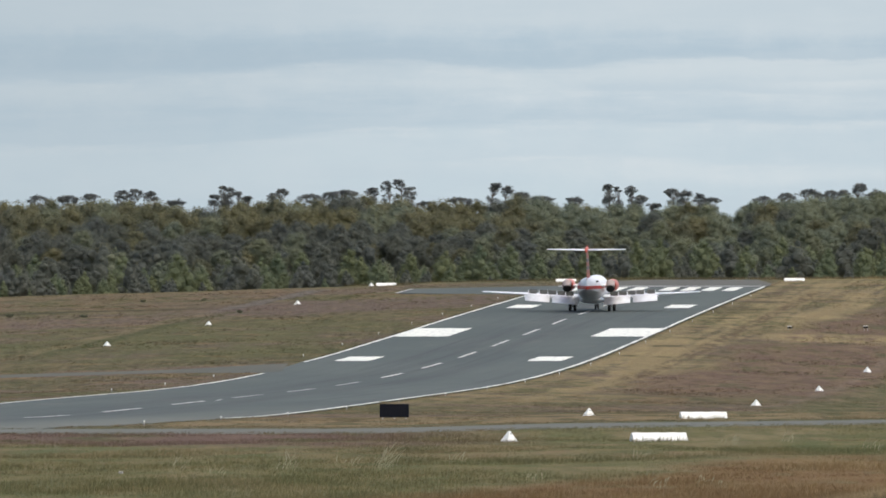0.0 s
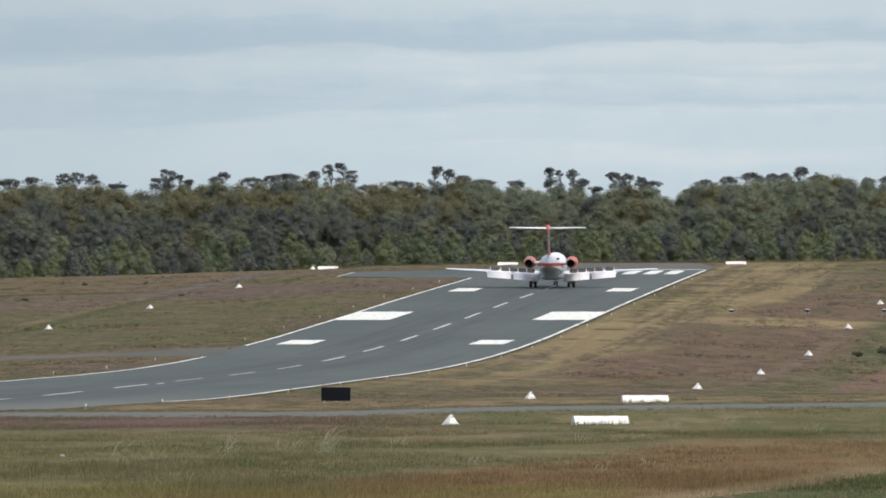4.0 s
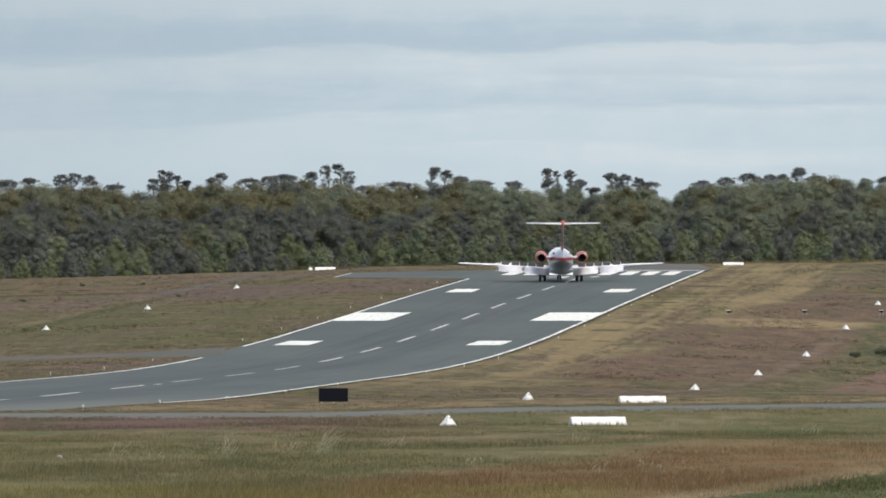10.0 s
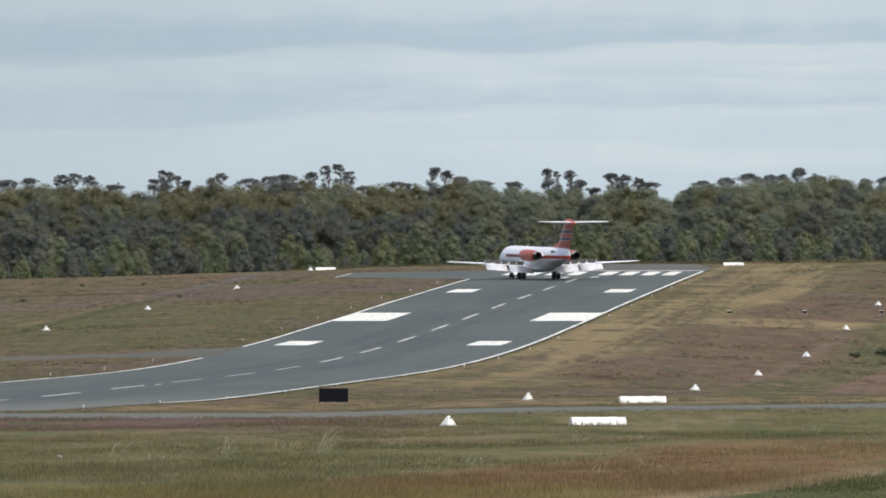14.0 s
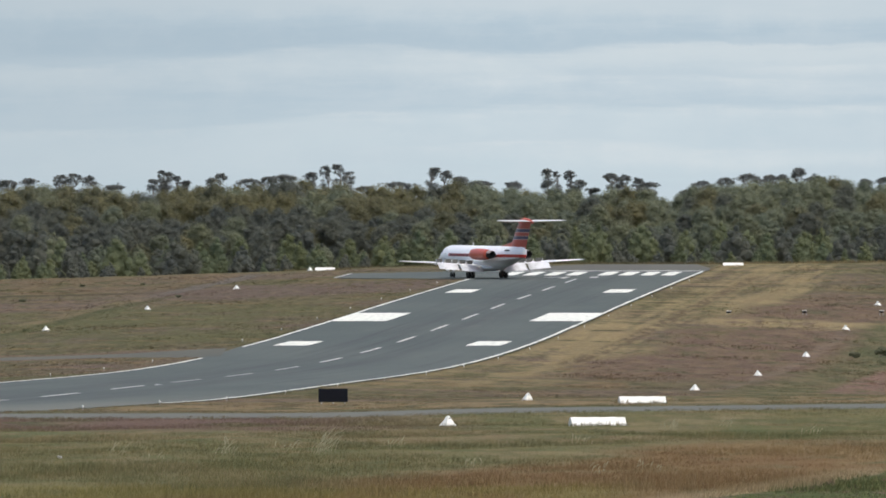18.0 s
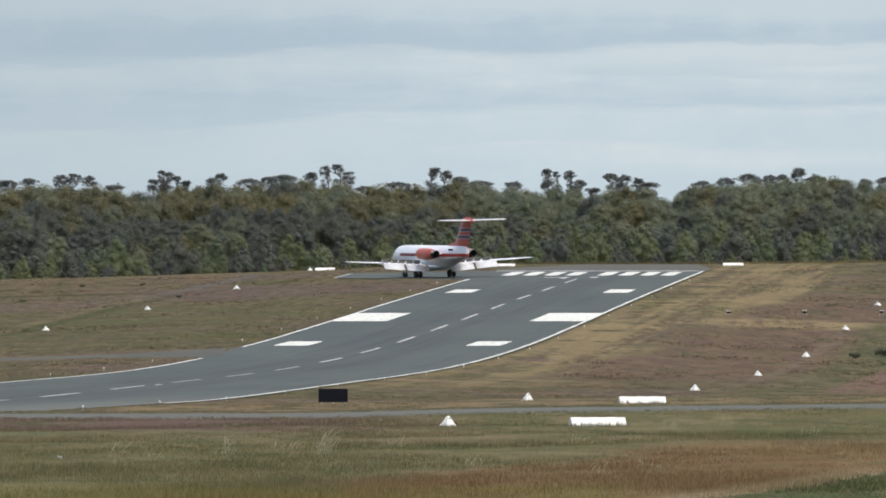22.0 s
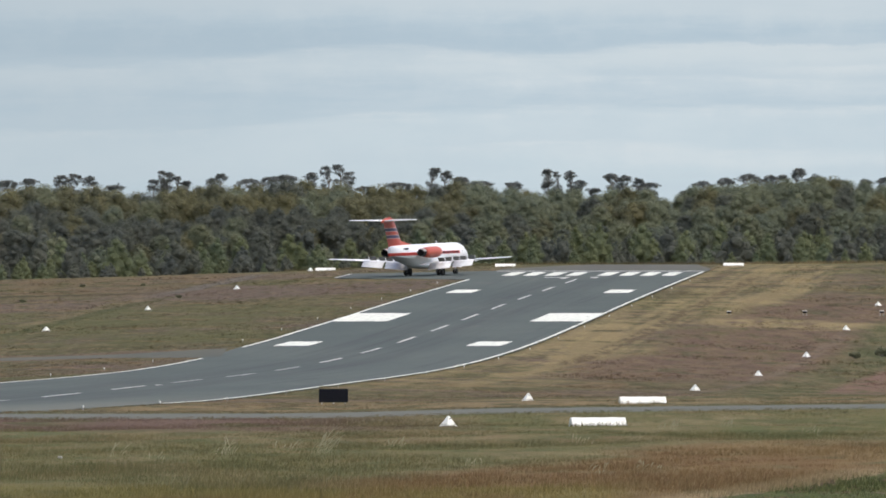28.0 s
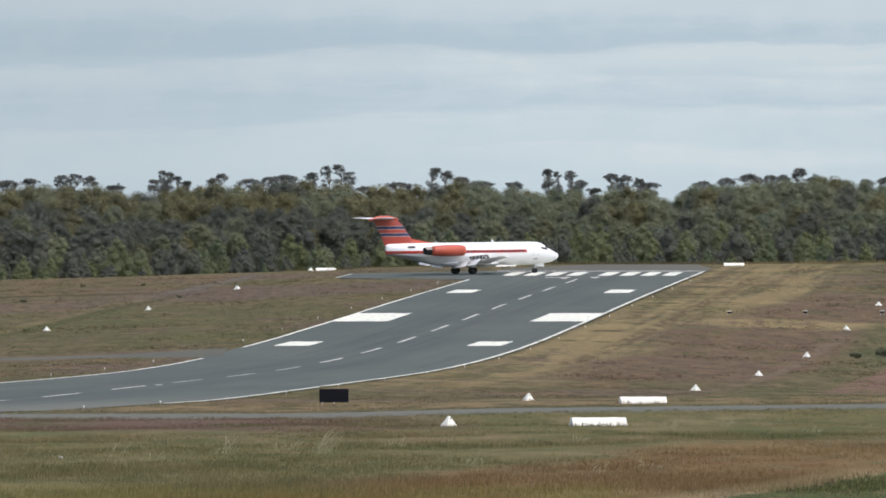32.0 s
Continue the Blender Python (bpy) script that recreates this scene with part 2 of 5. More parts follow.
    # soft drifts of fresh green, dry straw and rust across the meadow
    drift, drift2 = m.noise(p, (0.16, 0.020, 3.0), 4, 0.6), m.noise(p, (0.24, 0.030, 9.0), 4, 0.6)
    c = m.mix(both(both(near, inv(hb)), both(m.smooth(drift, 0.54, 0.64), 0.70)), c, (0.112, 0.138, 0.062))
    c = m.mix(both(both(near, inv(hb)), both(inv(m.smooth(drift, 0.36, 0.46)), 0.60)), c, (0.245, 0.208, 0.116))
    c = m.mix(both(both(near, inv(hb)), both(m.smooth(drift2, 0.55, 0.65), 0.60)), c, (0.215, 0.154, 0.094))
    c = m.mix(both(hb, both(m.smooth(mid, 0.34, 0.52), 0.9)), c, (0.160, 0.108, 0.092))
    # rust-coloured seed heads over the nearer right of the meadow, rank green before and beside them
    side = m.math("MULTIPLY_ADD", wob, 6.0, m.math("MULTIPLY_ADD", y, -0.10, x))
    front = inv(m.smooth(m.math("MULTIPLY_ADD", wob, 40.0, y), 545.0, 590.0))
    rb = both(m.smooth(side, -47.0, -42.0), front)
    lush = both(both(inv(m.smooth(side, -48.0, -44.0)), front), m.smooth(drift2, 0.34, 0.50))
    lush = m.math("MAXIMUM", lush, both(both(m.smooth(x, -2.0, 6.0), m.smooth(drift, 0.38, 0.52)), both(m.smooth(y, 575.0, 605.0), inv(m.smooth(y, 700.0, 725.0)))))
    c = m.mix(both(lush, 0.58), c, m.mix(m.smooth(low, 0.35, 0.62), (0.094, 0.114, 0.042), (0.138, 0.136, 0.054)))
    c = m.mix(both(rb, m.smooth(low, 0.22, 0.5)), c, m.mix(m.smooth(m.math("ADD", m.math("MULTIPLY", fine, 0.4), m.math("MULTIPLY", drift, 0.6)), 0.42, 0.58), (0.178, 0.112, 0.052), (0.238, 0.170, 0.084)))
    yb = both(inv(m.smooth(m.math("MULTIPLY_ADD", wob, 20.0, y), 398.0, 412.0)), m.smooth(mid, 0.40, 0.52))
    c = m.mix(both(yb, both(inv(m.smooth(x, 4.0, 7.0)), 0.70)), c, (0.190, 0.168, 0.052))
    # low green growth and bare earth on the near bank, a straw fringe above it
    line = m.math("MULTIPLY_ADD", m.math("SUBTRACT", low, 0.5), 1.6, m.math("MULTIPLY_ADD", y, -0.105, x))
    fringe = both(m.smooth(line, -34.0, -32.4), inv(m.smooth(y, 440.0, 470.0)))
    c = m.mix(both(fringe, 0.85), c, (0.295, 0.235, 0.140))
    bank = both(m.smooth(line, -31.6, -31.2), inv(m.smooth(y, 440.0, 470.0)))
    c = m.mix(bank, c, m.mix(m.smooth(m.noise(p, (0.9, 0.25, 0), 3), 0.56, 0.64), m.mix(m.smooth(fine, 0.35, 0.65), (0.060, 0.080, 0.026), (0.118, 0.138, 0.048)), (0.175, 0.120, 0.095)))
    grain = m.noise(p, (3.0, 0.30, 0), 4, 0.75)
    c = m.mix(both(m.smooth(grain, 0.52, 0.72), 0.45), c, m.mix(0.40, c, (0.30, 0.25, 0.16)))
    c = m.mix(both(inv(m.smooth(grain, 0.30, 0.48)), 0.50), c, m.mix(0.55, c, (0.03, 0.028, 0.016)))
    # tussocks and hollows of the rough ground, clear of the mown strip
    clod = m.noise(p, (0.42, 0.040, 4.0), 6, 0.72)
    rough = both(inv(mown), m.smooth(y, 735.0, 800.0))
    c = m.mix(both(rough, both(m.smooth(clod, 0.54, 0.64), 0.55)), c, m.mix(0.5, c, (0.270, 0.205, 0.125)))
    c = m.mix(both(rough, both(inv(m.smooth(clod, 0.37, 0.46)), 0.65)), c, m.mix(0.55, c, (0.046, 0.052, 0.024)))
    c = m.tint(c, (0.91, 0.88, 0.80))
    return m.mix(m.math("MULTIPLY", m.smooth(fine, 0.35, 0.8), 0.35), c, m.mix(0.55, c, (0.03, 0.025, 0.015))), p, fine, low


def make_land():
    m = Nodes("grass_and_heath")
    c, p, fine, low = land_colour(m)
    m.bump(m.math("ADD", m.math("MULTIPLY", fine, 0.6), m.noise(p, (9.0, 4.0, 0), 2)), 0.9, 0.25)
    return m.done(c, 0.95, 0, 0.1)


def make_blades():
    m = Nodes("grass_blades")
    c, p, fine, low = land_colour(m)
    r = m.island()
    c = m.mix(m.math("MULTIPLY", r, 0.30), c, m.mix(m.smooth(r, 0.75, 0.95), c, (0.42, 0.34, 0.19)))
    c = m.mix(m.math("MULTIPLY", m.math("SUBTRACT", 1.0, m.smooth(r, 0.06, 0.26)), 0.20), c, (0.060, 0.060, 0.032))
    return m.done(c, 0.8, 0, 0.2)


def make_asphalt(name, tint, old, patch=1.0, spec=0.2):
    m = Nodes(name)
    p, x, y, z = m.position()
    off = m.math("ADD", m.math("MULTIPLY_ADD", y, -RUN_K, x), -RUN_X0)
    lane = m.nt.nodes.new("ShaderNodeCombineXYZ")
    m.put(lane.inputs[0], off), m.put(lane.inputs[1], y)
    big, streak, grit = m.noise(lane.outputs[0], (0.05, 0.012, 1), 4), m.noise(lane.outputs[0], (0.8, 0.006, 1), 4), m.noise(p, (25, 12, 1), 2)
    c = m.mix(m.smooth(big, 0.35, 0.68), tint, old)
    c = m.mix(m.math("MULTIPLY", m.smooth(streak, 0.5, 0.75), 0.5 * patch), c, (0.045, 0.048, 0.050))
    c = m.mix(m.math("MULTIPLY", m.smooth(m.noise(lane.outputs[0], (0.22, 0.03, 1), 5), 0.58, 0.72), 0.35 * patch), c, (0.13, 0.125, 0.105))
    # rubber laid down along the wheel tracks
    track = m.math("SUBTRACT", 1.0, m.smooth(m.math("ABSOLUTE", m.math("SUBTRACT", m.math("ABSOLUTE", off), 3.0)), 0.8, 4.2))
    c = m.mix(m.math("MULTIPLY", track, m.math("MULTIPLY", m.smooth(streak, 0.3, 0.6), 0.30 * patch)), c, (0.035, 0.036, 0.038))
    c = m.mix(m.math("MULTIPLY", m.smooth(grit, 0.4, 0.7), 0.2), c, (0.15, 0.15, 0.15))
    c = m.mix(m.math("MULTIPLY", m.math("MULTIPLY", m.smooth(off, 2.0, 12.0), m.math("SUBTRACT", 1.0, m.smooth(y, 840.0, 1040.0))), 0.75), c, (0.140, 0.144, 0.116))
    c = m.mix(m.math("MULTIPLY", m.smooth(m.math("MULTIPLY_ADD", big, 30.0, y), 1826.0, 1862.0), 0.7), c, (0.115, 0.104, 0.080))
    m.bump(grit, 0.4, 0.02)
    return m.done(c, 0.85, 0, spec)


def make_line(name, colour, wear):
    m = Nodes(name)
    p, x, y, z = m.position()
    f = m.math("MULTIPLY", m.smooth(m.noise(p, (1.6, 0.3, 1), 5, 0.7), 0.45, 0.72), wear)
    return m.done(m.mix(f, colour, (0.16, 0.165, 0.16)), 0.75, 0, 0.3)


def make_leaves(name, a, b, c):
    m = Nodes(name)
    p, x, y, z = m.position()
    r, o = m.island(), m.random()
    col = m.mix(m.math("MULTIPLY_ADD", o, 0.64, 0.18), a, b)
    col = m.mix(m.math("MULTIPLY", r, 0.30), col, c)
    col = m.mix(m.math("MULTIPLY", m.smooth(m.noise(p, 0.35, 3), 0.42, 0.66), 0.5), col, b)
    tr = m.nt.nodes.new("ShaderNodeBsdfTranslucent")
    m.put(tr.inputs["Color"], col)
    sh = m.nt.nodes.new("ShaderNodeMixShader")
    m.done(col, 0.6, 0, 0.35)
    sh.inputs[0].default_value = 0.50
    m.put(sh.inputs[1], m.bsdf.outputs[0]), m.put(sh.inputs[2], tr.outputs[0])
    m.put(m.out.inputs["Surface"], sh.outputs[0])
    return m.mat


LAND, BLADES = make_land(), make_blades()
ASPHALT = make_asphalt("runway_asphalt", (0.069, 0.084, 0.074), (0.088, 0.102, 0.088))
OLD_SEAL = make_asphalt("old_bitumen_seal", (0.094, 0.096, 0.076), (0.114, 0.110, 0.086), 0.6, 0.08)
GRAVEL = make_asphalt("gravel_strip", (0.080, 0.084, 0.076), (0.102, 0.102, 0.088), 0.3, 0.1)
LINE, LINE_OLD = make_line("runway_paint", (0.745, 0.745, 0.645), 0.50), make_line("worn_runway_paint", (0.55, 0.54, 0.49), 0.75)
LINE_FAINT = make_line("faint_runway_paint", (0.36, 0.36, 0.33), 0.85)
MARKER_WHITE = worn("marker_paint", (0.78, 0.78, 0.71), (0.50, 0.46, 0.38), 2.0, 0.55, amount=0.5)
SIGN_BLACK = worn("sign_black", (0.009, 0.010, 0.014), (0.017, 0.018, 0.023), 1.0, 0.85, spec=0.15)
STEEL = worn("galvanised_steel", (0.42, 0.42, 0.42), (0.22, 0.21, 0.20), 3.0, 0.45, 0.8)
PAINT_WHITE = worn("white_aircraft_paint", (0.80, 0.81, 0.81), (0.72, 0.71, 0.68), 0.8, 0.28, amount=0.35)
PAINT_RED = worn("orange_red_paint", (0.50, 0.096, 0.056), (0.38, 0.07, 0.045), 0.8, 0.3, amount=0.4)
# lowered flaps' shade is put into this greyer white, dirt mottled over it
FLAP_WHITE = worn("shade_toned_flap_paint", (0.66, 0.67, 0.67), (0.44, 0.43, 0.41), 2.2, 0.45, amount=0.8)
DUMPER_GREY = worn("lift_dumper_grey", (0.16, 0.16, 0.14), (0.07, 0.07, 0.06), 2.0, 0.5)
RUBBER = worn("tyre_rubber", (0.018, 0.018, 0.019), (0.04, 0.038, 0.035), 4.0, 0.8)
EXHAUST = worn("soot_and_shade_metal", (0.035, 0.033, 0.032), (0.012, 0.012, 0.012), 3.0, 0.5, 0.6)
ALLOY = worn("bare_alloy", (0.55, 0.55, 0.54), (0.35, 0.34, 0.32), 3.0, 0.35, 0.8)
COCKPIT_GLASS = worn("dark_cockpit_glass", (0.012, 0.015, 0.02), (0.03, 0.03, 0.035), 1.0, 0.08)
BARK = worn("eucalypt_bark", (0.20, 0.175, 0.15), (0.10, 0.085, 0.07), 1.5, 0.9)
LEAF_GUM = make_leaves("gum_leaves", (0.118, 0.127, 0.082), (0.214, 0.197, 0.091), (0.174, 0.168, 0.100))
LEAF_GREEN = make_leaves("fresh_gum_leaves", (0.161, 0.194, 0.144), (0.229, 0.238, 0.135), (0.205, 0.225, 0.153))
LEAF_DARK = make_leaves("grey_gum_leaves", (0.105, 0.119, 0.107), (0.153, 0.159, 0.114), (0.140, 0.150, 0.121))
LEAF_BUSH = make_leaves("wattle_leaves", (0.137, 0.181, 0.112), (0.214, 0.229, 0.103), (0.174, 0.205, 0.121))
# skyline leaves are greyer and paler: distant haze is put into their colour
LEAF_SKY = make_leaves("hazed_gum_leaves", (0.180, 0.192, 0.182), (0.206, 0.214, 0.192), (0.208, 0.216, 0.204))


def banded(name, base, bands, x_from=-99.0, x_to=99.0, greyed=False):
    """Aircraft paint with level bands of colour: (low, high, colour), in the airframe's own heights."""
    m = Nodes(name)
    p, x, y, z = m.local()
    c = base
    if greyed:
        # lower tail cone: its grey paint, with the underside's shade put in
        low = m.math("MULTIPLY_ADD", m.math("ABSOLUTE", y), 0.45, z)
        f = m.math("MULTIPLY", m.math("LESS_THAN", low, 3.12), m.math("SUBTRACT", 1.0, m.smooth(x, -9.5, -5.0)))
        c = m.mix(f, base, (0.30, 0.30, 0.296))
    inside = m.math("MULTIPLY", m.math("GREATER_THAN", x, x_from), m.math("LESS_THAN", x, x_to))
    for low, high, colour in bands:
        f = m.math("MULTIPLY", m.math("GREATER_THAN", z, low), m.math("LESS_THAN", z, high))
        c = m.mix(m.math("MULTIPLY", f, inside), c, colour)
    d = m.math("MULTIPLY", m.smooth(m.noise(p, 0.9, 4), 0.45, 0.75), 0.14)
    return m.done(m.mix(d, c, (0.35, 0.33, 0.30)), 0.28)


HULL = banded("fuselage_paint", (0.83, 0.84, 0.84), [(2.98, 3.40, (0.52, 0.045, 0.03))], -12.9, 9.4, True)
RED, BLUE, PALE = (0.40, 0.066, 0.046), (0.030, 0.036, 0.100), (0.52, 0.40, 0.37)
FIN = banded("tail_paint", RED, [(5.44, 5.98, PALE), (5.51, 5.91, BLUE), (6.44, 6.98, PALE), (6.51, 6.91, BLUE)])

# ---- helpers that build meshes ----
def mesh_object(name, verts, faces, material, parent=None, smooth=False):
    me = bpy.data.meshes.new(name)
    me.from_pydata([tuple(map(float, v)) for v in verts], [], [tuple(map(int, f)) for f in faces])
    if smooth:
        me.polygons.foreach_set("use_smooth", [True] * len(me.polygons))
    me.materials.append(material)
    ob = new(name, me)
    if parent:
        ob.parent = parent
    return ob


def part(name, bm, material, parent, label="", smooth=False):
    """Links a bmesh as one mesh object under a thing or a part."""
    me = bpy.data.meshes.new(name)
    bm.normal_update()
    bm.to_mesh(me)
    bm.free()
    if smooth:
        me.polygons.foreach_set("use_smooth", [True] * len(me.polygons))
    me.materials.append(material)
    ob = new(name, me)
    ob.parent = parent
    if label:
        tagged(ob, label)
    return ob


def share(name, source, parent, m):
    """Another part on the same mesh, at the pose m."""
    ob = new(name, source.data)
    ob.parent, ob.matrix_basis = parent, m
    return ob


def empty(name, m, label, category, group=""):
    ob = new(name)
    ob.matrix_basis = m
    return tagged(ob, label, category, group)


def box(bm, x0, x1, y0, y1, z0, z1, bevel=0.0):
    got = bmesh.ops.create_cube(bm, size=1)
    bmesh.ops.scale(bm, vec=(x1 - x0, y1 - y0, z1 - z0), verts=got["verts"])
    bmesh.ops.translate(bm, vec=((x0 + x1) / 2, (y0 + y1) / 2, (z0 + z1) / 2), verts=got["verts"])
    if bevel:
        bmesh.ops.bevel(bm, geom=list({e for v in got["verts"] for e in v.link_edges}), offset=bevel, segments=2, profile=0.5, affect="EDGES")
    return bm


def loft(bm, rings, cap=True):
    """Skins closed rings of points, one after the other."""
    made = [[bm.verts.new(p) for p in r] for r in rings]
    n = len(made[0])
    for a, b in zip(made, made[1:]):
        for i in range(n):
            bm.faces.new((a[i], a[(i + 1) % n], b[(i + 1) % n], b[i]))
    if cap:
        bm.faces.new(made[0][::-1])
        bm.faces.new(made[-1])
    bmesh.ops.recalc_face_normals(bm, faces=bm.faces[:])
    return bm


def tube(bm, a, b, r0, r1, n=8):
    a, b = Vector(a), Vector(b)
    q = (b - a).to_track_quat("Z", "Y")
    ring = lambda c, r: [c + q @ Vector((math.cos(2 * math.pi * i / n) * r, math.sin(2 * math.pi * i / n) * r, 0)) for i in range(n)]
    return loft(bm, [ring(a, r0), ring(b, r1)])


# ---- the land: one sheet, laid out along the runway ----
def build_land():
    cols = np.unique(np.concatenate([[-2600, -1500, -900, -600, -420, -300], np.arange(-220, -42, 6), np.arange(-42, -15, 3), [-15.6, -14.0, 0, 14.0, 15.6],
                                     np.arange(18, 60, 3), np.arange(60, 160, 5), [180, 230, 300, 420, 600, 900, 1500, 2600]]))
    rows = np.unique(np.concatenate([np.arange(-400, 300, 50), np.arange(300, 2100, 5), np.arange(2100, 2500, 25), np.arange(2500, 4900, 200), [4900]]))
    o, y = np.meshgrid(cols, rows)
    x = o + RUN_X0 + RUN_K * y
    z = ground(x, y)
    rough = np.array([[noise.noise((a * 0.11, b * 0.03, 0)) for a, b in zip(ra, rb)] for ra, rb in zip(x, y)])
    paved = ((np.abs(o) < 15) & (y > 690) & (y < 1845)) | ((np.abs(o + 1) < 8) & (y > 1840) & (y < 1885)) | ((o < 0) & (o > -34) & (y > 1784) & (y < 1822))
    z = z + np.where(paved, -0.22, 0.16 * rough * ramp(np.abs(o), 17, 30) * ramp(np.abs(y - 735 - 0.10 * x), 18, 40) * np.where(o < 0, ramp(np.abs(y - 1316), 24, 45), 1.0))
    v = np.stack([x, y, z], -1).reshape(-1, 3)
    n = len(cols)
    f = [(r * n + c, r * n + c + 1, (r + 1) * n + c + 1, (r + 1) * n + c) for r in range(len(rows) - 1) for c in range(n - 1)]
    return tagged(mesh_object("ground", v, f, LAND, smooth=True), "rolling airfield of dry grass, green tufts and purple heath", "ground", kind="structure")


def strip(name, left, right, y0, y1, lift, material, step=5.0, parent=None):
    """A paved or painted strip along the runway between two offsets (numbers, or functions of y)."""
    ys = np.append(np.arange(y0, y1, step), y1)
    lo = np.array([left(b) if callable(left) else left for b in ys])
    hi = np.array([right(b) if callable(right) else right for b in ys])
    v, f, n = [], [], 7 if parent is None or hi[0] - lo[0] < 2 else 17
    k = len(ys)
    chance = random.Random(name + str(y0))
    for j, (b0, l, r) in enumerate(zip(ys, lo, hi)):
        for i in range(n):
            a, b = l + (r - l) * i / (n - 1), b0
            if parent is not None:
                # brushed paint with chipped edges
                if i in (0, n - 1):
                    a += chance.uniform(-.07, .07)
                if j in (0, k - 1):
                    b += chance.uniform(-.8, .8)
            a += RUN_X0 + RUN_K * b
            v.append((a, b, ground1(a, b) + lift))
    f = [(r * n + c, r * n + c + 1, (r + 1) * n + c + 1, (r + 1) * n + c) for r in range(k - 1) for c in range(n - 1)]
    # skirts, so that the strip has thickness
    base = len(v)
    rim = [r * n for r in range(k)] + [(k - 1) * n + c for c in range(1, n)] + [r * n + n - 1 for r in range(k - 2, -1, -1)] + [c for c in range(n - 2, 0, -1)]
    thick = 0.30 if lift > 0.03 and parent is None else 0.012
    v += [(v[i][0], v[i][1], v[i][2] - thick) for i in rim]
    m = len(rim)
    f += [(rim[i], base + i, base + (i + 1) % m, rim[(i + 1) % m]) for i in range(m)]
    ob = mesh_object(name, v, f, material)
    if parent:
        ob.parent = parent
    return ob


LIFT, MARK = 0.04, 0.062
build_land()
runway = tagged(strip("runway", lambda b: -15.2 + 10.5 * float(np.clip((b - 1842) / 50, 0, 1)), lambda b: 15.2 - 4 * float(ramp(b, 1835, 1895)), 690, 1893, LIFT, ASPHALT), "long grey asphalt runway dipping and climbing to its far end", "runway", kind="structure")
tagged(strip("turning_pad", lambda b: -36.3 + 20.8 * (1 - float(np.clip((b - 1753) / 35, 0, 1))), -15.2, 1753, 1826, LIFT, ASPHALT, 3.0),
       "grey asphalt turning pad beside the runway end", "turning pad", kind="structure")


def lateral_strip(name, label, category, x0, x1, mid, half, material):
    """A paved strip that runs across the view, with feathered edges."""
    v, n, ribs = [], 50, (-1.25, -1, -.5, 0, .5, 1, 1.25)
    for i in range(n + 1):
        a = x0 + (x1 - x0) * i / n
        for s in ribs:
            b = mid(a) + s * half(a)
            v.append((a, b, ground1(a, b) + (0.05 if abs(s) < 1.1 else -0.05)))
    k = len(ribs)
    f = [(k * i + j, k * i + k + j, k * i + k + 1 + j, k * i + 1 + j) for i in range(n) for j in range(k - 1)]
    tagged(mesh_object(name, v, f, material), label, category, kind="structure")


lateral_strip("cross_strip", "pale grey gravel cross strip through the grass", "gravel strip", RUN_X0 + RUN_K * 735 + 15.0, 125, lambda a: 735 + 0.10 * a, lambda a: 10.0 - 1.5 * float(ramp(a, 0, 20)), GRAVEL)
lateral_strip("side_taxiway", "narrow grey bitumen taxiway leaving the runway", "taxiway", -130, RUN_X0 + RUN_K * 1316 - 14.9, lambda a: 1316, lambda a: 6.0 + 14 * float(ramp(a, -36, -22.5)), OLD_SEAL)


def runway_paint():
    mk = tagged(new("runway_markings"), "white painted runway markings, worn by tyres", "runway marking", kind="structure")
    for side in (-1, 1):
        if side < 0:
            for a, b in ((700, 1287), (1342, 1752)):
                strip("edge_line", -15.05, -14.70, a, b, MARK, LINE, 3, mk)
        else:
            strip("edge_line", 14.70, 15.05, 878, 1822, MARK, LINE, 3, mk)
        for y0, y1, mid, wide, what in ((1649, 1672, 10.25, 3.3, "touchdown_bar"), (1476, 1521, 11.55, 6.4, "aiming_block"), (1348, 1371, 10.25, 3.7, "touchdown_bar")):
            strip(what, side * mid - wide / 2, side * mid + wide / 2, y0, y1, MARK, LINE, 5, mk)
        for i in range(4):
            c = side * (2.25 + 3.0 * i)
            strip("threshold_stripe", c - 0.9, c + 0.9, 1784, 1814, MARK, LINE, 6, mk)
    for i in range(16):
        mid = 1738 - 59.5 * i
        strip("centreline_dash", -0.18, 0.18, mid - 15, mid + 15, MARK, LINE_FAINT if i in (9, 10, 11) else LINE_OLD, 3, mk)
    strip("threshold_line", -15.0, 14.4, 1821, 1824.5, MARK, LINE_OLD, 2, mk)
    # the runway number, too slanting to read: plain bars
    strip("number_bar", -5.2, -2.0, 1766, 1769, MARK, LINE_OLD, 2, mk)
    strip("number_bar", -2.6, -1.8, 1757, 1771, MARK, LINE_OLD, 3, mk)
    strip("number_bar", 1.2, 2.3, 1764, 1772, MARK, LINE_OLD, 3, mk)
    strip("pad_edge_line", -36.1, -35.75, 1789, 1824, MARK, LINE_OLD, 4, mk)
    strip("faded_patch", 0.35, 0.75, 1045, 1050, MARK, LINE_OLD, 4, mk)


runway_paint()

# ---- the airliner: nose along +x, port wing along +y, its origin on the ground between the main wheels ----
def oval(x, z, ry, rz, n=36, y=0.0):
    return [(x, y + ry * math.cos(2 * math.pi * i / n), z + rz * math.sin(2 * math.pi * i / n)) for i in range(n)]


AEROFOIL = [(0.0, 0.0), (0.02, 0.28), (0.10, 0.44), (0.30, 0.56), (0.55, 0.46), (0.80, 0.24), (1.0, 0.03),
            (1.0, -0.03), (0.80, -0.16), (0.55, -0.32), (0.30, -0.42), (0.10, -0.36), (0.02, -0.22)]


def wing_ring(y, lead, chord, z, thick, droop=0.0):
    return [(lead - a * chord, y, z + b * thick - droop * a) for a, b in AEROFOIL]


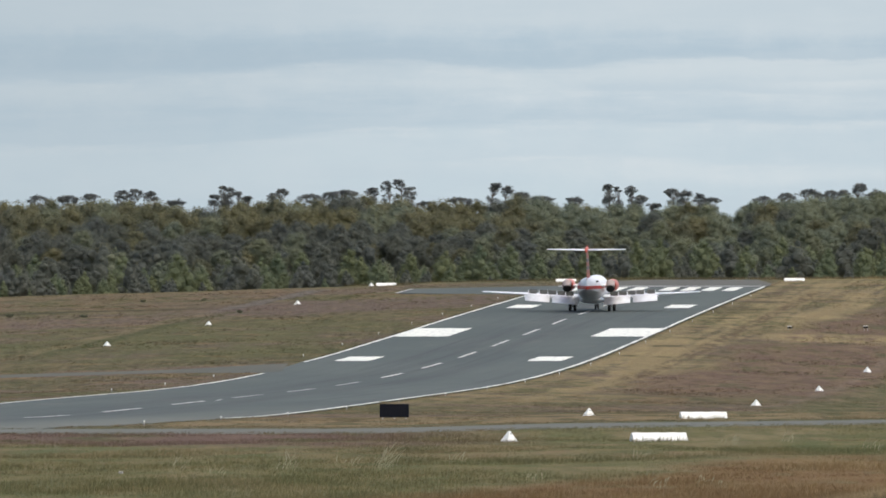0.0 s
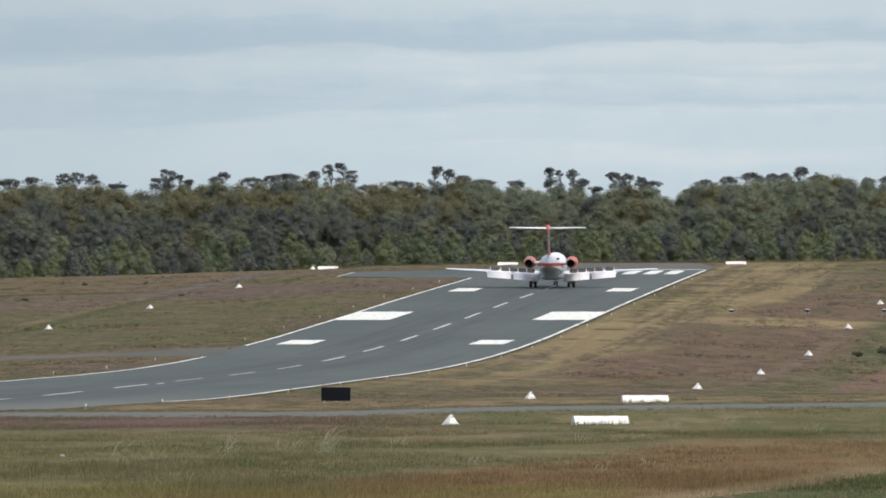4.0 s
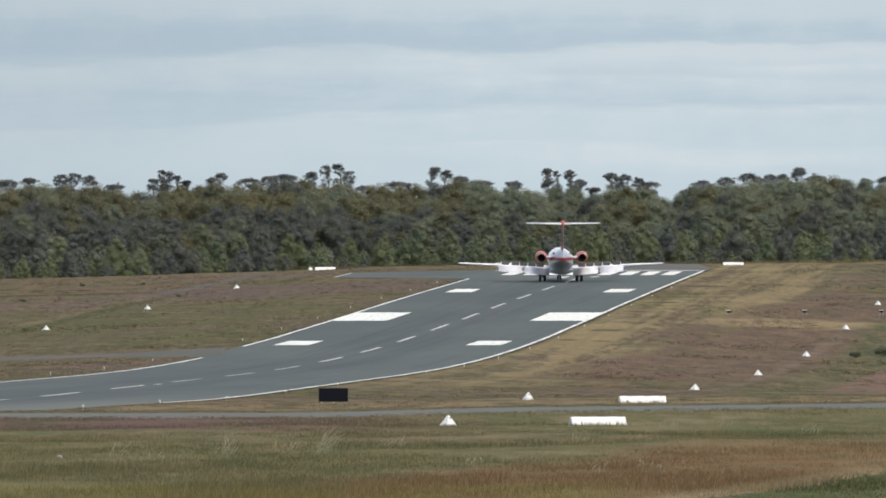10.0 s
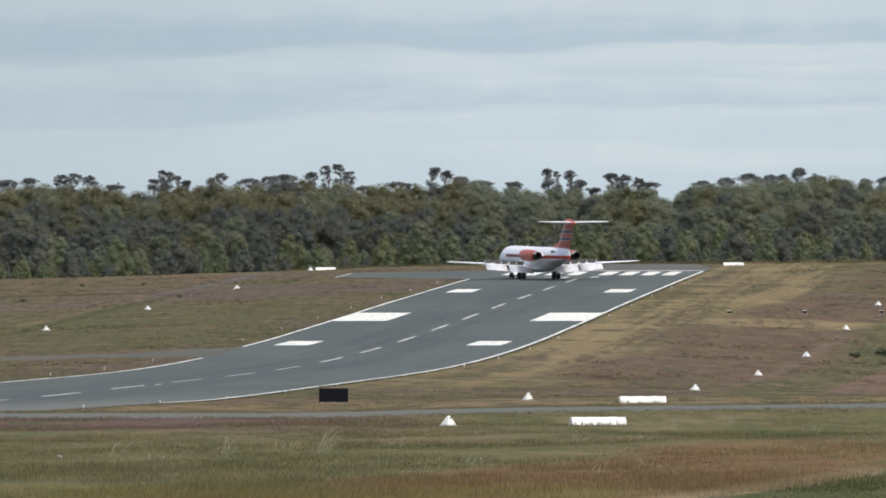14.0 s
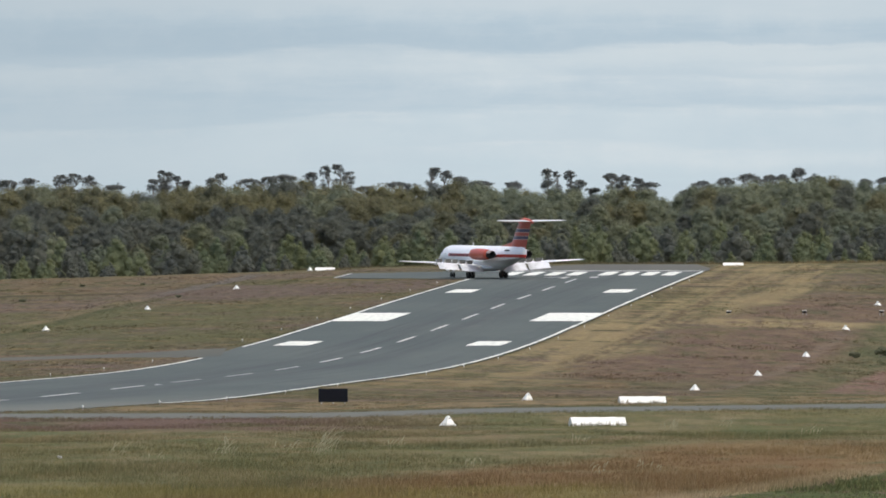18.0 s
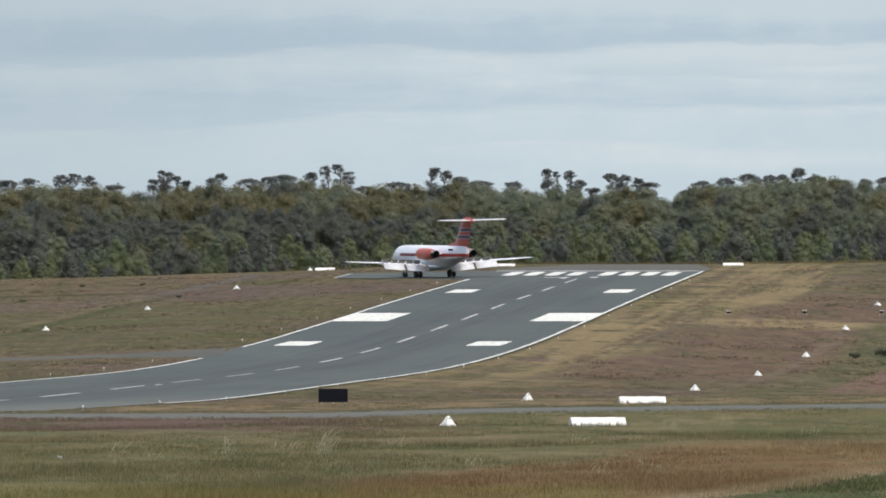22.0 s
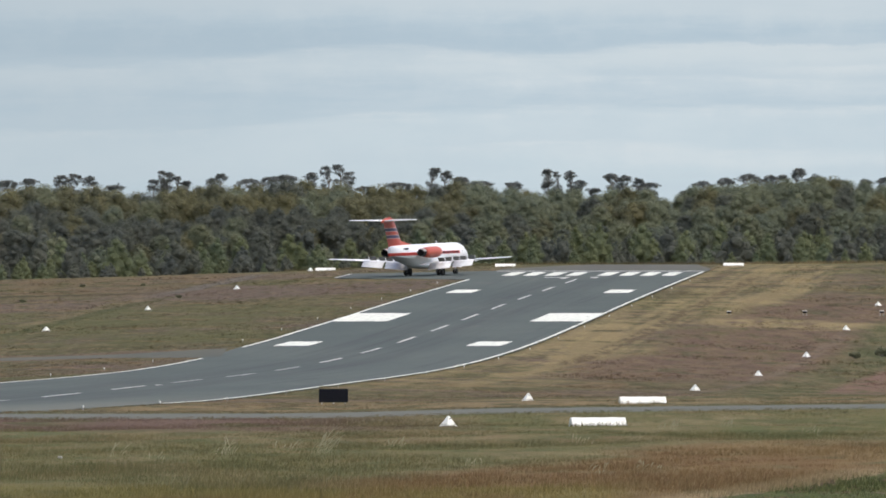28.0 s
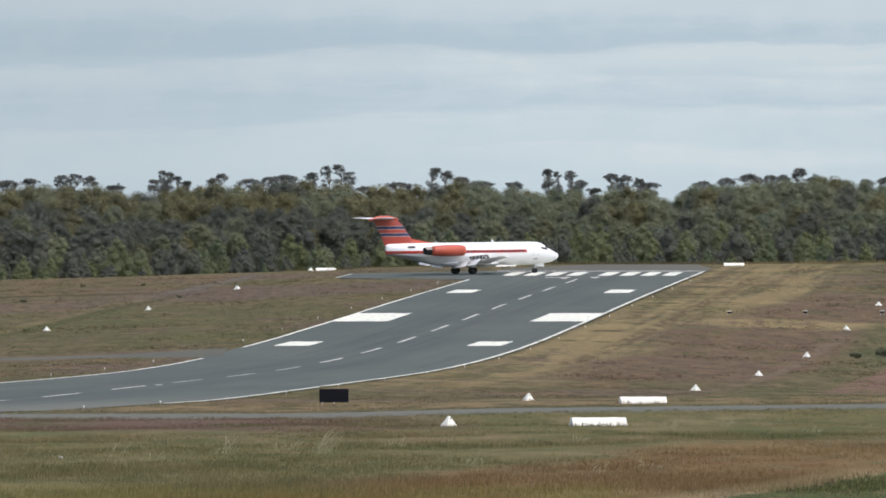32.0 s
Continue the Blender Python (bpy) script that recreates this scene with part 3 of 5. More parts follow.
def fin_ring(z, lead, chord, thick, a0=0.0, a1=1.0):
    wide = lambda a: float(np.interp(a, (0, .06, .30, .65, 1.0), (.04, .6, 1.0, .62, .06)))
    up = [(lead - a * chord, wide(a) * thick / 2, z) for a in np.linspace(a0, a1, 7)]
    return up + [(x, -y, zz) for x, y, zz in up[::-1]]


def lerp(v, table):
    return float(np.interp(v, [r[0] for r in table], [r[1] for r in table]))


LEAD = [(1.2, 4.0), (5.0, 2.55), (14.04, -0.55)]
TRAIL = [(1.2, -1.35), (5.0, -1.40), (14.04, -2.05)]
RISE = [(1.2, 1.74), (5.0, 1.99), (14.04, 2.50)]
WING_THICK = [(1.2, 0.62), (5.0, 0.42), (14.04, 0.16)]


HULL_RINGS = [(15.42, 2.42, .07, .08), (15.32, 2.42, .26, .28), (15.0, 2.40, .50, .50), (14.5, 2.40, .78, .72), (13.9, 2.44, 1.03, .96), (13.35, 2.60, 1.20, 1.18),
              (12.7, 2.75, 1.36, 1.43), (12.0, 2.82, 1.50, 1.58), (11.2, 2.85, 1.60, 1.64), (10.2, 2.85, 1.65, 1.65), (6, 2.85, 1.65, 1.65), (0, 2.85, 1.65, 1.65),
              (-3.2, 2.85, 1.65, 1.65), (-4.8, 2.89, 1.63, 1.61), (-6.4, 3.05, 1.56, 1.45), (-8.0, 3.23, 1.40, 1.27), (-9.6, 3.42, 1.14, 1.07), (-11.0, 3.55, .84, .91), (-12.0, 3.62, .52, .79),
              (-12.55, 3.60, .28, .74), (-12.72, 3.60, .12, .66)]


def skin_patch(x0, x1, a0, a1, out, thick=0.02, n=4):
    """A thin panel that follows the fuselage between two stations and two angles from the crown (degrees, positive to port)."""
    rows = HULL_RINGS[::-1]
    at = lambda x, k: float(np.interp(x, [r[0] for r in rows], [r[k] for r in rows]))
    bm, layers = bmesh.new(), []
    for o in (out - thick, out):
        layers.append([[bm.verts.new((x, (at(x, 2) + o) * math.sin(q), at(x, 1) + (at(x, 3) + o) * math.cos(q))) for q in np.radians(np.linspace(a0, a1, n))] for x in np.linspace(x0, x1, n)])
    for i in range(n - 1):
        for j in range(n - 1):
            for g in layers:
                bm.faces.new((g[i][j], g[i + 1][j], g[i + 1][j + 1], g[i][j + 1]))
    ring = [(i, 0) for i in range(n)] + [(n - 1, j) for j in range(1, n)] + [(i, n - 1) for i in range(n - 2, -1, -1)] + [(0, j) for j in range(n - 2, 0, -1)]
    for (i, j), (k, l) in zip(ring, ring[1:] + ring[:1]):
        bm.faces.new((layers[0][i][j], layers[0][k][l], layers[1][k][l], layers[1][i][j]))
    bmesh.ops.recalc_face_normals(bm, faces=bm.faces[:])
    return bm


def build_airliner():
    jet = empty("airliner", Matrix(), "white jet airliner with orange-red tail and engines, flaps down", "airliner")
    hull = HULL_RINGS
    fuselage = part("fuselage", loft(bmesh.new(), [oval(*s) for s in hull]), HULL, jet, "white fuselage with a red cheatline", True)
    belly = [(5.6, 1.55, .3, .15), (5.0, 1.48, 1.1, .38), (3.6, 1.46, 1.62, .50), (0, 1.46, 1.70, .52), (-2.6, 1.50, 1.55, .46), (-4.4, 1.62, .9, .30), (-5.0, 1.7, .3, .12)]
    part("belly_fairing", loft(bmesh.new(), [oval(*s) for s in belly]), PAINT_WHITE, jet, "", True)
    # cabin windows, doors, cockpit
    bm = bmesh.new()
    box(bm, -.13, .13, -.025, .025, -.17, .17, .05)
    pane = part("cabin_window", bm, COCKPIT_GLASS, jet)
    pane.matrix_basis = pose(-0.2, 1.60, 3.20, 12, 0, 0)
    for i in range(19):
        for s in (1, -1):
            if i or s < 0:
                share("cabin_window", pane, jet, pose(-0.2 + 0.5 * i, 1.612 * s, 3.19, 12 * s, 0, 0))
    for s in (1, -1):
        d = part("cabin_door", skin_patch(10.55, 11.25, s * 52, s * 118, .016), PAINT_WHITE, jet, "white forward cabin door")
        for x0, x1, a0, a1 in ((10.46, 10.55, 50, 121), (11.25, 11.34, 50, 121), (10.55, 11.25, 118, 122.5)):
            part("door_seam", skin_patch(x0, x1, s * a0, s * a1, .010), DUMPER_GREY, d)
        for x0, x1, a0, a1 in ((12.95, 13.45, 4, 27), (12.80, 13.35, 31, 50), (12.45, 13.00, 53, 66), (11.95, 12.40, 55, 66)):
            part("cockpit_window", skin_patch(x0, x1, s * a0, s * a1, .018), COCKPIT_GLASS, jet, "dark cockpit window")
    # wings with flaps, lift dumpers and fences
    for s, side in ((1, "port"), (-1, "starboard")):
        cut = lambda y: 0.86 if y < 8.7 else 1.0
        rings = []
        for y in (1.2, 3.0, 5.0, 6.8, 8.65, 8.7, 10.5, 12.5, 13.7, 14.04):
            lead, trail = lerp(y, LEAD), lerp(y, TRAIL)
            if y > 13.8:
                lead -= .35
            rings.append([(a, s * b, c) for a, b, c in wing_ring(y, lead, (lead - trail) * cut(y), lerp(y, RISE), lerp(y, WING_THICK) * (0.5 if y > 13.8 else 1))])
        wing = part("wing", loft(bmesh.new(), rings), PAINT_WHITE, jet, "white wing with raised lift dumpers", True)
        for a, b in ((1.62, 5.02), (5.36, 8.5)):
            bm = bmesh.new()
            rr = []
            for y in (a, (a + b) / 2, b):
                c = 1.42 - 0.04 * (y - 1.5)
                x0, z0 = lerp(y, TRAIL) - 0.30, lerp(y, RISE) + .0
                q = radians(43)
                rr.append([(x0 - u * c * math.cos(q) + w * .13 * math.sin(q), s * y, z0 - u * c * math.sin(q) + w * .13 * math.cos(q)) for u, w in AEROFOIL])
            part("flap", loft(bm, rr), FLAP_WHITE, wing, "white flap toned down for shade, fully lowered", True)
        for y in (2.0, 5.22, 8.6):
            bm = bmesh.new()
            x0, z0 = lerp(y, TRAIL) + 1.2, lerp(y, RISE)
            loft(bm, [oval(x0 + .4, z0 - .04, .02, .04, 8, s * y), oval(x0, z0 - .08, .05, .10, 8, s * y), oval(x0 - .8, z0 - .10, .05, .12, 8, s * y), oval(x0 - 1.5, z0 - .32, .02, .05, 8, s * y)])
            part("flap_track", bm, PAINT_WHITE, wing)
        for a, b in ((2.35, 3.35), (3.45, 4.45), (4.62, 5.62), (5.72, 6.72), (7.1, 8.1)):
            bm = bmesh.new()
            y = (a + b) / 2
            x0, z0 = lerp(y, TRAIL) + 1.25, lerp(y, RISE) + .12
            box(bm, -.62, .0, -(b - a) / 2, (b - a) / 2, -.025, .025, .01)
            # panel grey: dark primer, with the raised underside's shade put into it
            d = part("lift_dumper", bm, DUMPER_GREY, wing, "grey lift dumper panel, raised")
            d.matrix_basis = pose(x0, s * y, z0) @ pose(0, 0, 0, s * 3, 58, 0)
            bm = bmesh.new()
            tube(bm, (x0 - .55, s * (b + .05), z0 - .12), (x0 - .45, s * (b + .05), z0 + .46), .045, .03, 6)
            part("actuator", bm, PAINT_WHITE, wing)
        bm = bmesh.new()
        tip = lerp(14, RISE)
        loft(bm, [oval(-.9, tip, .02, .03, 8, s * 14.06), oval(-1.3, tip, .05, .06, 8, s * 14.06), oval(-2.5, tip + .02, .02, .03, 8, s * 14.06)])
        part("wingtip_fairing", bm, DUMPER_GREY, wing)
        # engine on its stub beside the tail
        ey, ez = 2.78 * s, 3.38
        nac = [(-1.50, .62), (-1.56, .68), (-1.80, .74), (-2.5, .79), (-3.8, .81), (-5.2, .77), (-6.2, .69), (-6.95, .59)]
        rings = [oval(-2.9, ez, .50, .50, 28, ey), oval(-1.9, ez, .55, .55, 28, ey), oval(-1.54, ez, .58, .58, 28, ey)] + [oval(x, ez, r, r, 28, ey) for x, r in nac] + [oval(-6.6, ez, .50, .50, 28, ey), oval(-5.2, ez, .45, .45, 28, ey)]
        eng = part("engine", loft(bmesh.new(), rings), PAINT_RED, jet, "orange-red engine nacelle", True)
        bm = loft(bmesh.new(), [oval(-3.0, ez, .50, .50, 24, ey), oval(-2.92, ez, .49, .49, 24, ey)])
        part("fan_disc", bm, EXHAUST, eng)
        bm = loft(bmesh.new(), [oval(-6.3, ez, .52, .52, 24, ey), oval(-7.95, ez, .47, .47, 24, ey), oval(-7.95, ez, .44, .44, 24, ey), oval(-6.4, ez, .40, .40, 24, ey), oval(-6.35, ez, .1, .1, 24, ey)])
        part("exhaust_nozzle", bm, EXHAUST, eng, "dark sooty exhaust nozzle", True)
        bm = loft(bmesh.new(), [[(x, s * y, ez + b) for x, b in ((-2.6, 0), (-3.0, .12), (-5.0, .16), (-6.6, .05), (-6.6, -.05), (-5.0, -.14), (-3.0, -.12))] for y in (1.0, 2.3)])
        part("pylon", bm, PAINT_WHITE, jet, "", True)
        # thrust reverser doors, hinged at the nacelle's tail
        for v in (1, -1):
            bm = bmesh.new()
            rr = []
            for x, r in ((0.0, .60), (-.45, .57), (-.92, .51)):
                outer = [(x, r * math.cos(q), v * r * math.sin(q)) for q in np.linspace(radians(18), radians(162), 12)]
                inner = [(x, (r - .07) * math.cos(q), v * (r - .07) * math.sin(q)) for q in np.linspace(radians(162), radians(18), 12)]
                rr.append(outer + inner)
            loft(bm, rr)
            # the lower door takes the dark metal: its shade is put into the colour
            door = part("reverser_door", bm, REVERSER if v > 0 else EXHAUST, eng, "grey upper thrust reverser door" if v > 0 else "dark lower thrust reverser door, shade in its colour")
            door.matrix_basis = pose(-6.93, ey, ez)
            reversers.append((door, v))
    # fin, rudder, tailplane on top
    levels = [(4.10, -7.3, -12.8), (4.6, -8.0, -13.0), (5.4, -8.65, -13.4), (6.4, -9.45, -13.9), (7.25, -10.15, -14.3), (7.87, -10.85, -14.55)]
    part("fin", loft(bmesh.new(), [fin_ring(z, a, a - b, .46 - .04 * i, 0, .72) for i, (z, a, b) in enumerate(levels)]), FIN, jet, "orange-red fin with dark blue bands")
    part("rudder", loft(bmesh.new(), [fin_ring(z, a, a - b, .46 - .04 * i, .7215, 1.0) for i, (z, a, b) in enumerate(levels)]), FIN, jet)
    dorsal = [[(-4.9, .02, 4.51), (-4.9, -.02, 4.51), (-5.0, -.03, 4.30), (-5.0, .03, 4.30)], [(-6.8, .05, 4.81), (-6.8, -.05, 4.81), (-6.8, -.16, 4.3), (-6.8, .16, 4.3)],
              [(-8.3, .06, 5.08), (-8.3, -.06, 5.08), (-8.3, -.22, 4.15), (-8.3, .22, 4.15)], [(-9.4, .06, 5.3), (-9.4, -.06, 5.3), (-9.4, -.22, 4.1), (-9.4, .22, 4.1)]]
    part("dorsal_fin", loft(bmesh.new(), dorsal), PAINT_RED, jet)
    cap = [(-10.55, 7.84, .06, .10), (-11.0, 7.96, .20, .20), (-11.7, 8.07, .26, .28), (-12.6, 8.12, .27, .32), (-13.6, 8.09, .25, .32), (-14.5, 7.97, .18, .26), (-15.1, 7.82, .10, .16), (-15.35, 7.72, .03, .05)]
    part("tail_bullet", loft(bmesh.new(), [oval(*c, 20) for c in cap]), PAINT_RED, jet, "orange-red fairing on top of the fin", True)
    for s in (1, -1):
        rings = [[(a, s * b, c) for a, b, c in wing_ring(y, l, ch, z, t)] for y, l, ch, z, t in ((0.1, -11.7, 3.1, 8.00, .30), (2.5, -12.75, 2.4, 8.06, .22), (4.8, -13.8, 1.75, 8.11, .15), (5.02, -14.1, 1.35, 8.12, .08))]
        part("tailplane", loft(bmesh.new(), rings), PAINT_WHITE, jet, "white tailplane", True)
    bm = bmesh.new()
    loft(bm, [[(-12.4 + .10 * math.cos(q), .10 * math.sin(q), z) for q in np.linspace(0, 2 * math.pi, 10, endpoint=False)] for z in (8.40, 8.58)])
    part("beacon", bm, PAINT_RED, jet, "red beacon on the tail")
    for x, h in ((4.9, .42), (-4.3, .16)):
        bm = loft(bmesh.new(), [[(x, .02, 4.46), (x, -.02, 4.46), (x - .40, -.02, 4.46), (x - .40, .02, 4.46)], [(x - .22, .01, 4.48 + h), (x - .22, -.01, 4.48 + h), (x - .42, -.01, 4.48 + h), (x - .42, .01, 4.48 + h)]])
        part("antenna", bm, PAINT_WHITE, jet)
    for s in (1, -1):
        bm = loft(bmesh.new(), [oval(-8.5, 3.95, .04, .04, 8, s * 1.2), oval(-8.7, 3.95, .10, .12, 8, s * 1.22), oval(-9.3, 3.95, .10, .12, 8, s * 1.10), oval(-9.7, 3.95, .05, .06, 8, s * 1.0)])
        part("air_scoop", bm, EXHAUST, jet)
    # landing gear
    def wheel(r, w):
        prof = [(0, -w * .3), (r * .55, -w * .32), (r * .6, -w * .5), (r * .9, -w * .5), (r, -w * .28), (r, w * .28), (r * .9, w * .5), (r * .6, w * .5), (r * .55, w * .32), (0, w * .3)]
        n = 24
        return loft(bmesh.new(), [[(max(a, .01) * math.cos(2 * math.pi * i / n), b, max(a, .01) * math.sin(2 * math.pi * i / n)) for i in range(n)] for a, b in prof])
    for x, y, r, w, gap in ((0, 2.52, .52, .36, .32), (0, -2.52, .52, .36, .32), (11.54, 0, .34, .20, .18)):
        bm = bmesh.new()
        top = 1.75 if y else 1.4
        tube(bm, (x, y, r), (x + (0 if y else -.05), y * .97, top), .11, .13, 10)
        tube(bm, (x + .05, y, r + .35), (x + (.75 if y else .6), y * .8, top), .05, .05, 8)
        part("gear_leg", bm, ALLOY, jet, "main landing gear leg" if y else "nose landing gear leg")
        bm = bmesh.new()
        tube(bm, (0, -gap, 0), (0, gap, 0), .06, .06, 8)
        axle = part("axle", bm, ALLOY, jet)
        axle.location = (x, y, r)
        axles.append((axle, r))
        for g in (-gap, gap):
            wh = part("wheel", wheel(r, w), RUBBER, axle, "black tyre", True)
            wh.location = (0, g, 0)
            bm = bmesh.new()
            tube(bm, (0, -w * .36, 0), (0, w * .36, 0), r * .42, r * .42, 14)
            hub = part("hub", bm, EXHAUST, axle)
            hub.location = (0, g, 0)
        if y:
            bm = bmesh.new()
            box(bm, x - .35, x + .45, y * 1.09 - .02, y * 1.09 + .02, .85, 1.75, .01)
            part("gear_door", bm, PAINT_WHITE, jet)
        else:
            for q in (-.42, .42):
                bm = bmesh.new()
                box(bm, x + .1, x + 1.3, q - .015, q + .015, .92, 1.35, .01)
                part("gear_door", bm, PAINT_WHITE, jet)
    return jet


reversers, axles = [], []
REVERSER = worn("reverser_metal", (0.36, 0.30, 0.27), (0.22, 0.17, 0.15), 3.0, 0.45, 0.0)
AIRLINER = build_airliner()
# seconds, place on the field, heading (degrees to the left of the view)
TAXI = [(0, 11.35, 1628.0, -3.4), (1, 12.15, 1642.0, -3.2), (2, 12.88, 1655.0, -3.2), (3, 13.55, 1666.5, -3.1), (6, 15.12, 1698.5, -2.6), (7.5, 15.70, 1713.5, -2.6), (9, 16.04, 1725.5, -2.1),
        (10, 16.12, 1731.8, 0.6), (11, 16.02, 1737.2, 4.5), (12, 15.47, 1741.4, 9.6), (13, 14.50, 1745.5, 14.7), (14, 13.22, 1749.5, 18.6), (15.5, 10.8, 1753.5, 22.0), (17, 8.07, 1757.5, 23.6),
        (19, 4.24, 1763.4, 24.9), (21, 0.56, 1769.5, 24.0), (22, -1.1, 1773.2, 21.3), (23, -2.50, 1777.5, 16.6), (24, -3.45, 1782.5, 10.3), (25, -3.94, 1787.0, 2.9), (26.2, -3.85, 1791.0, -7.0),
        (27.5, -3.10, 1793.8, -18.2), (28, -2.66, 1794.8, -22.6), (29, -1.55, 1796.2, -31.2), (30, -0.24, 1797.4, -40.0), (31, 1.32, 1799.0, -50.0), (32, 2.92, 1801.5, -61.0)]


def taxi_pose(x, y, heading):
    """The airliner on its three wheels on the pavement."""
    q = radians(heading)
    fwd, port = Vector((-math.sin(q), math.cos(q), 0)), Vector((-math.cos(q), -math.sin(q), 0))
    touch = lambda v: Vector((x + v.x, y + v.y, ground1(x + v.x, y + v.y) + LIFT + 0.01))
    a, b, c = touch(port * 2.52), touch(port * -2.52), touch(fwd * 11.54)
    ex = (c - (a + b) / 2).normalized()
    ey = (a - b)
    ey = (ey - ex * ey.dot(ex)).normalized()
    ez = ex.cross(ey)
    m = Matrix((ex, ey, ez)).transposed().to_4x4()
    m.translation = (a + b) / 2
    return m

# ---- field markers ----
def make_cone():
    """A white four-sided marker with a flat-topped, slightly dented shape."""
    ob = empty("cone_marker", Matrix(), "white painted pyramid field marker in the grass", "marker", "pyramid field markers")
    bm = bmesh.new()
    w, t, h = 0.37, 0.05, 0.58
    rings = [[(sx * r, sy * r, z) for sx, sy in ((-1, -1), (1, -1), (1, 1), (-1, 1))] for r, z in ((w, 0), (w, .03), (w * .62, h * .42), (t, h), (t * .5, h + .02))]
    loft(bm, rings)
    part("shell", bm, MARKER_WHITE, ob)
    bm = bmesh.new()
    box(bm, -w - .02, w + .02, -w - .02, w + .02, -.06, .012, .01)
    part("base_flange", bm, MARKER_WHITE, ob)
    bm = bmesh.new()
    tube(bm, (0, -.10, h * .80), (0, -.16, h * .80), .035, .035, 8)
    part("peg", bm, SIGN_BLACK, ob)
    return ob


def make_gable():
    """A long white roof-shaped marker of three bolted lengths."""
    ob = empty("gable_marker", Matrix(), "long white roof-shaped runway strip marker, paint flaking", "marker", "gable markers")
    for i in range(3):
        bm = bmesh.new()
        x0, x1 = -1.5 + i * 1.0 + .006, -.5 + i * 1.0 - .006
        ring = lambda x, e: [(x, -.46, 0), (x, -.44, .05), (x, -.06, .49 + e), (x, .06, .49 + e), (x, .44, .05), (x, .46, 0)]
        loft(bm, [ring(x0, 0), ring((2 * x0 + x1) / 3, .012), ring((x0 + 2 * x1) / 3, -.008), ring(x1, .0)])
        part("shell", bm, MARKER_WHITE, ob)
    for x in (-1.46, 1.46):
        bm = bmesh.new()
        box(bm, x - .02, x + .02, -.56, .56, -.05, .03, .005)
        part("foot_bar", bm, MARKER_WHITE, ob)
    return ob


def stand(ob, x, y, turn=0.0, sink=0.03, size=1.0):
    m = pose(x, y, ground1(x, y) - sink, 0, 0, turn)
    return copy_thing(ob, m @ Matrix.Scale(size, 4)) if size != 1.0 else copy_thing(ob, m)


def place_markers():
    cone, gable = make_cone(), make_gable()
    rng = random.Random(5)
    cones = [(0.27, 660), (5.65, 842)]
    cones += [(21.07, 1058), (29.94, 1202), (38.29, 1334), (46.85, 1472), (55.34, 1610)]
    cones += [(RUN_X0 - 45 + RUN_K * d, d) for d in (1581, 1726)] + [(-46.1, 1470)]
    cones += [((549 - 784) / LENS * 1889, 1889)]
    turns = [38, 24, 40, 52, 45, 38, 50, 44, 40, 36, 45]
    for i, (x, y) in enumerate(cones):
        m = pose(x, y, ground1(x, y) - .03, rng.uniform(-2, 2), rng.uniform(-2, 2), turns[i])
        if i:
            copy_thing(cone, m)
        else:
            cone.matrix_basis = m
    gables = [(8.13, 665, 17), (12.6, 800, 13), ((1298 - 784) / LENS * 1872, 1872, 2), ((894 - 784) / LENS * 1866, 1866, 1), ((576 - 784) / LENS * 1886, 1886, -2)]
    for i, (x, y, a) in enumerate(gables):
        m = pose(x, y, ground1(x, y) - .03, 0, 0, a)
        if i:
            copy_thing(gable, m)
        else:
            gable.matrix_basis = m


place_markers()


def sign_board():
    x, y = (590 - 784) / LENS * 868, 868
    ob = empty("sign_board", pose(x, y, ground1(x, y), 0, 0, -3), "black rear side of a runway guidance sign", "sign")
    bm = bmesh.new()
    box(bm, -1.0, 1.0, -.14, .14, .14, 1.06, .025)
    part("cabinet", bm, SIGN_BLACK, ob)
    for a in (-.5, 0, .5):
        bm = bmesh.new()
        box(bm, a - .012, a + .012, -.155, -.14, .18, 1.02, .003)
        part("rib", bm, SIGN_BLACK, ob)
    for a in (-.8, 0, .8):
        bm = bmesh.new()
        tube(bm, (a, 0, -.1), (a, 0, .16), .04, .04, 8)
        part("leg", bm, STEEL, ob)


sign_board()


def edge_lights():
    ob = empty("runway_edge_light", Matrix(), "small white runway edge light on a stake", "runway light", "runway edge lights")
    bm = bmesh.new()
    tube(bm, (0, 0, -.05), (0, 0, .16), .02, .02, 8)
    part("stake", bm, STEEL, ob)
    bm = loft(bmesh.new(), [[(r * math.cos(q), r * math.sin(q), z) for q in np.linspace(0, 2 * math.pi, 12, endpoint=False)] for r, z in ((.035, .15), (.048, .18), (.048, .24), (.035, .28), (.015, .30))])
    part("lens", bm, MARKER_WHITE, ob)
    spots = [(16.4, 799 + 58.5 * i) for i in range(17)] + [(-18.2, 1155 + 56.0 * i) for i in range(3)] + [(-17.3, 1373 + 57.8 * i) for i in range(7)]
    for i, (o, y) in enumerate(spots):
        x = o + RUN_X0 + RUN_K * y
        m = pose(x, y, ground1(x, y) + .02, 0, 0, 0)
        if i:
            copy_thing(ob, m)
        else:
            ob.matrix_basis = m


edge_lights()


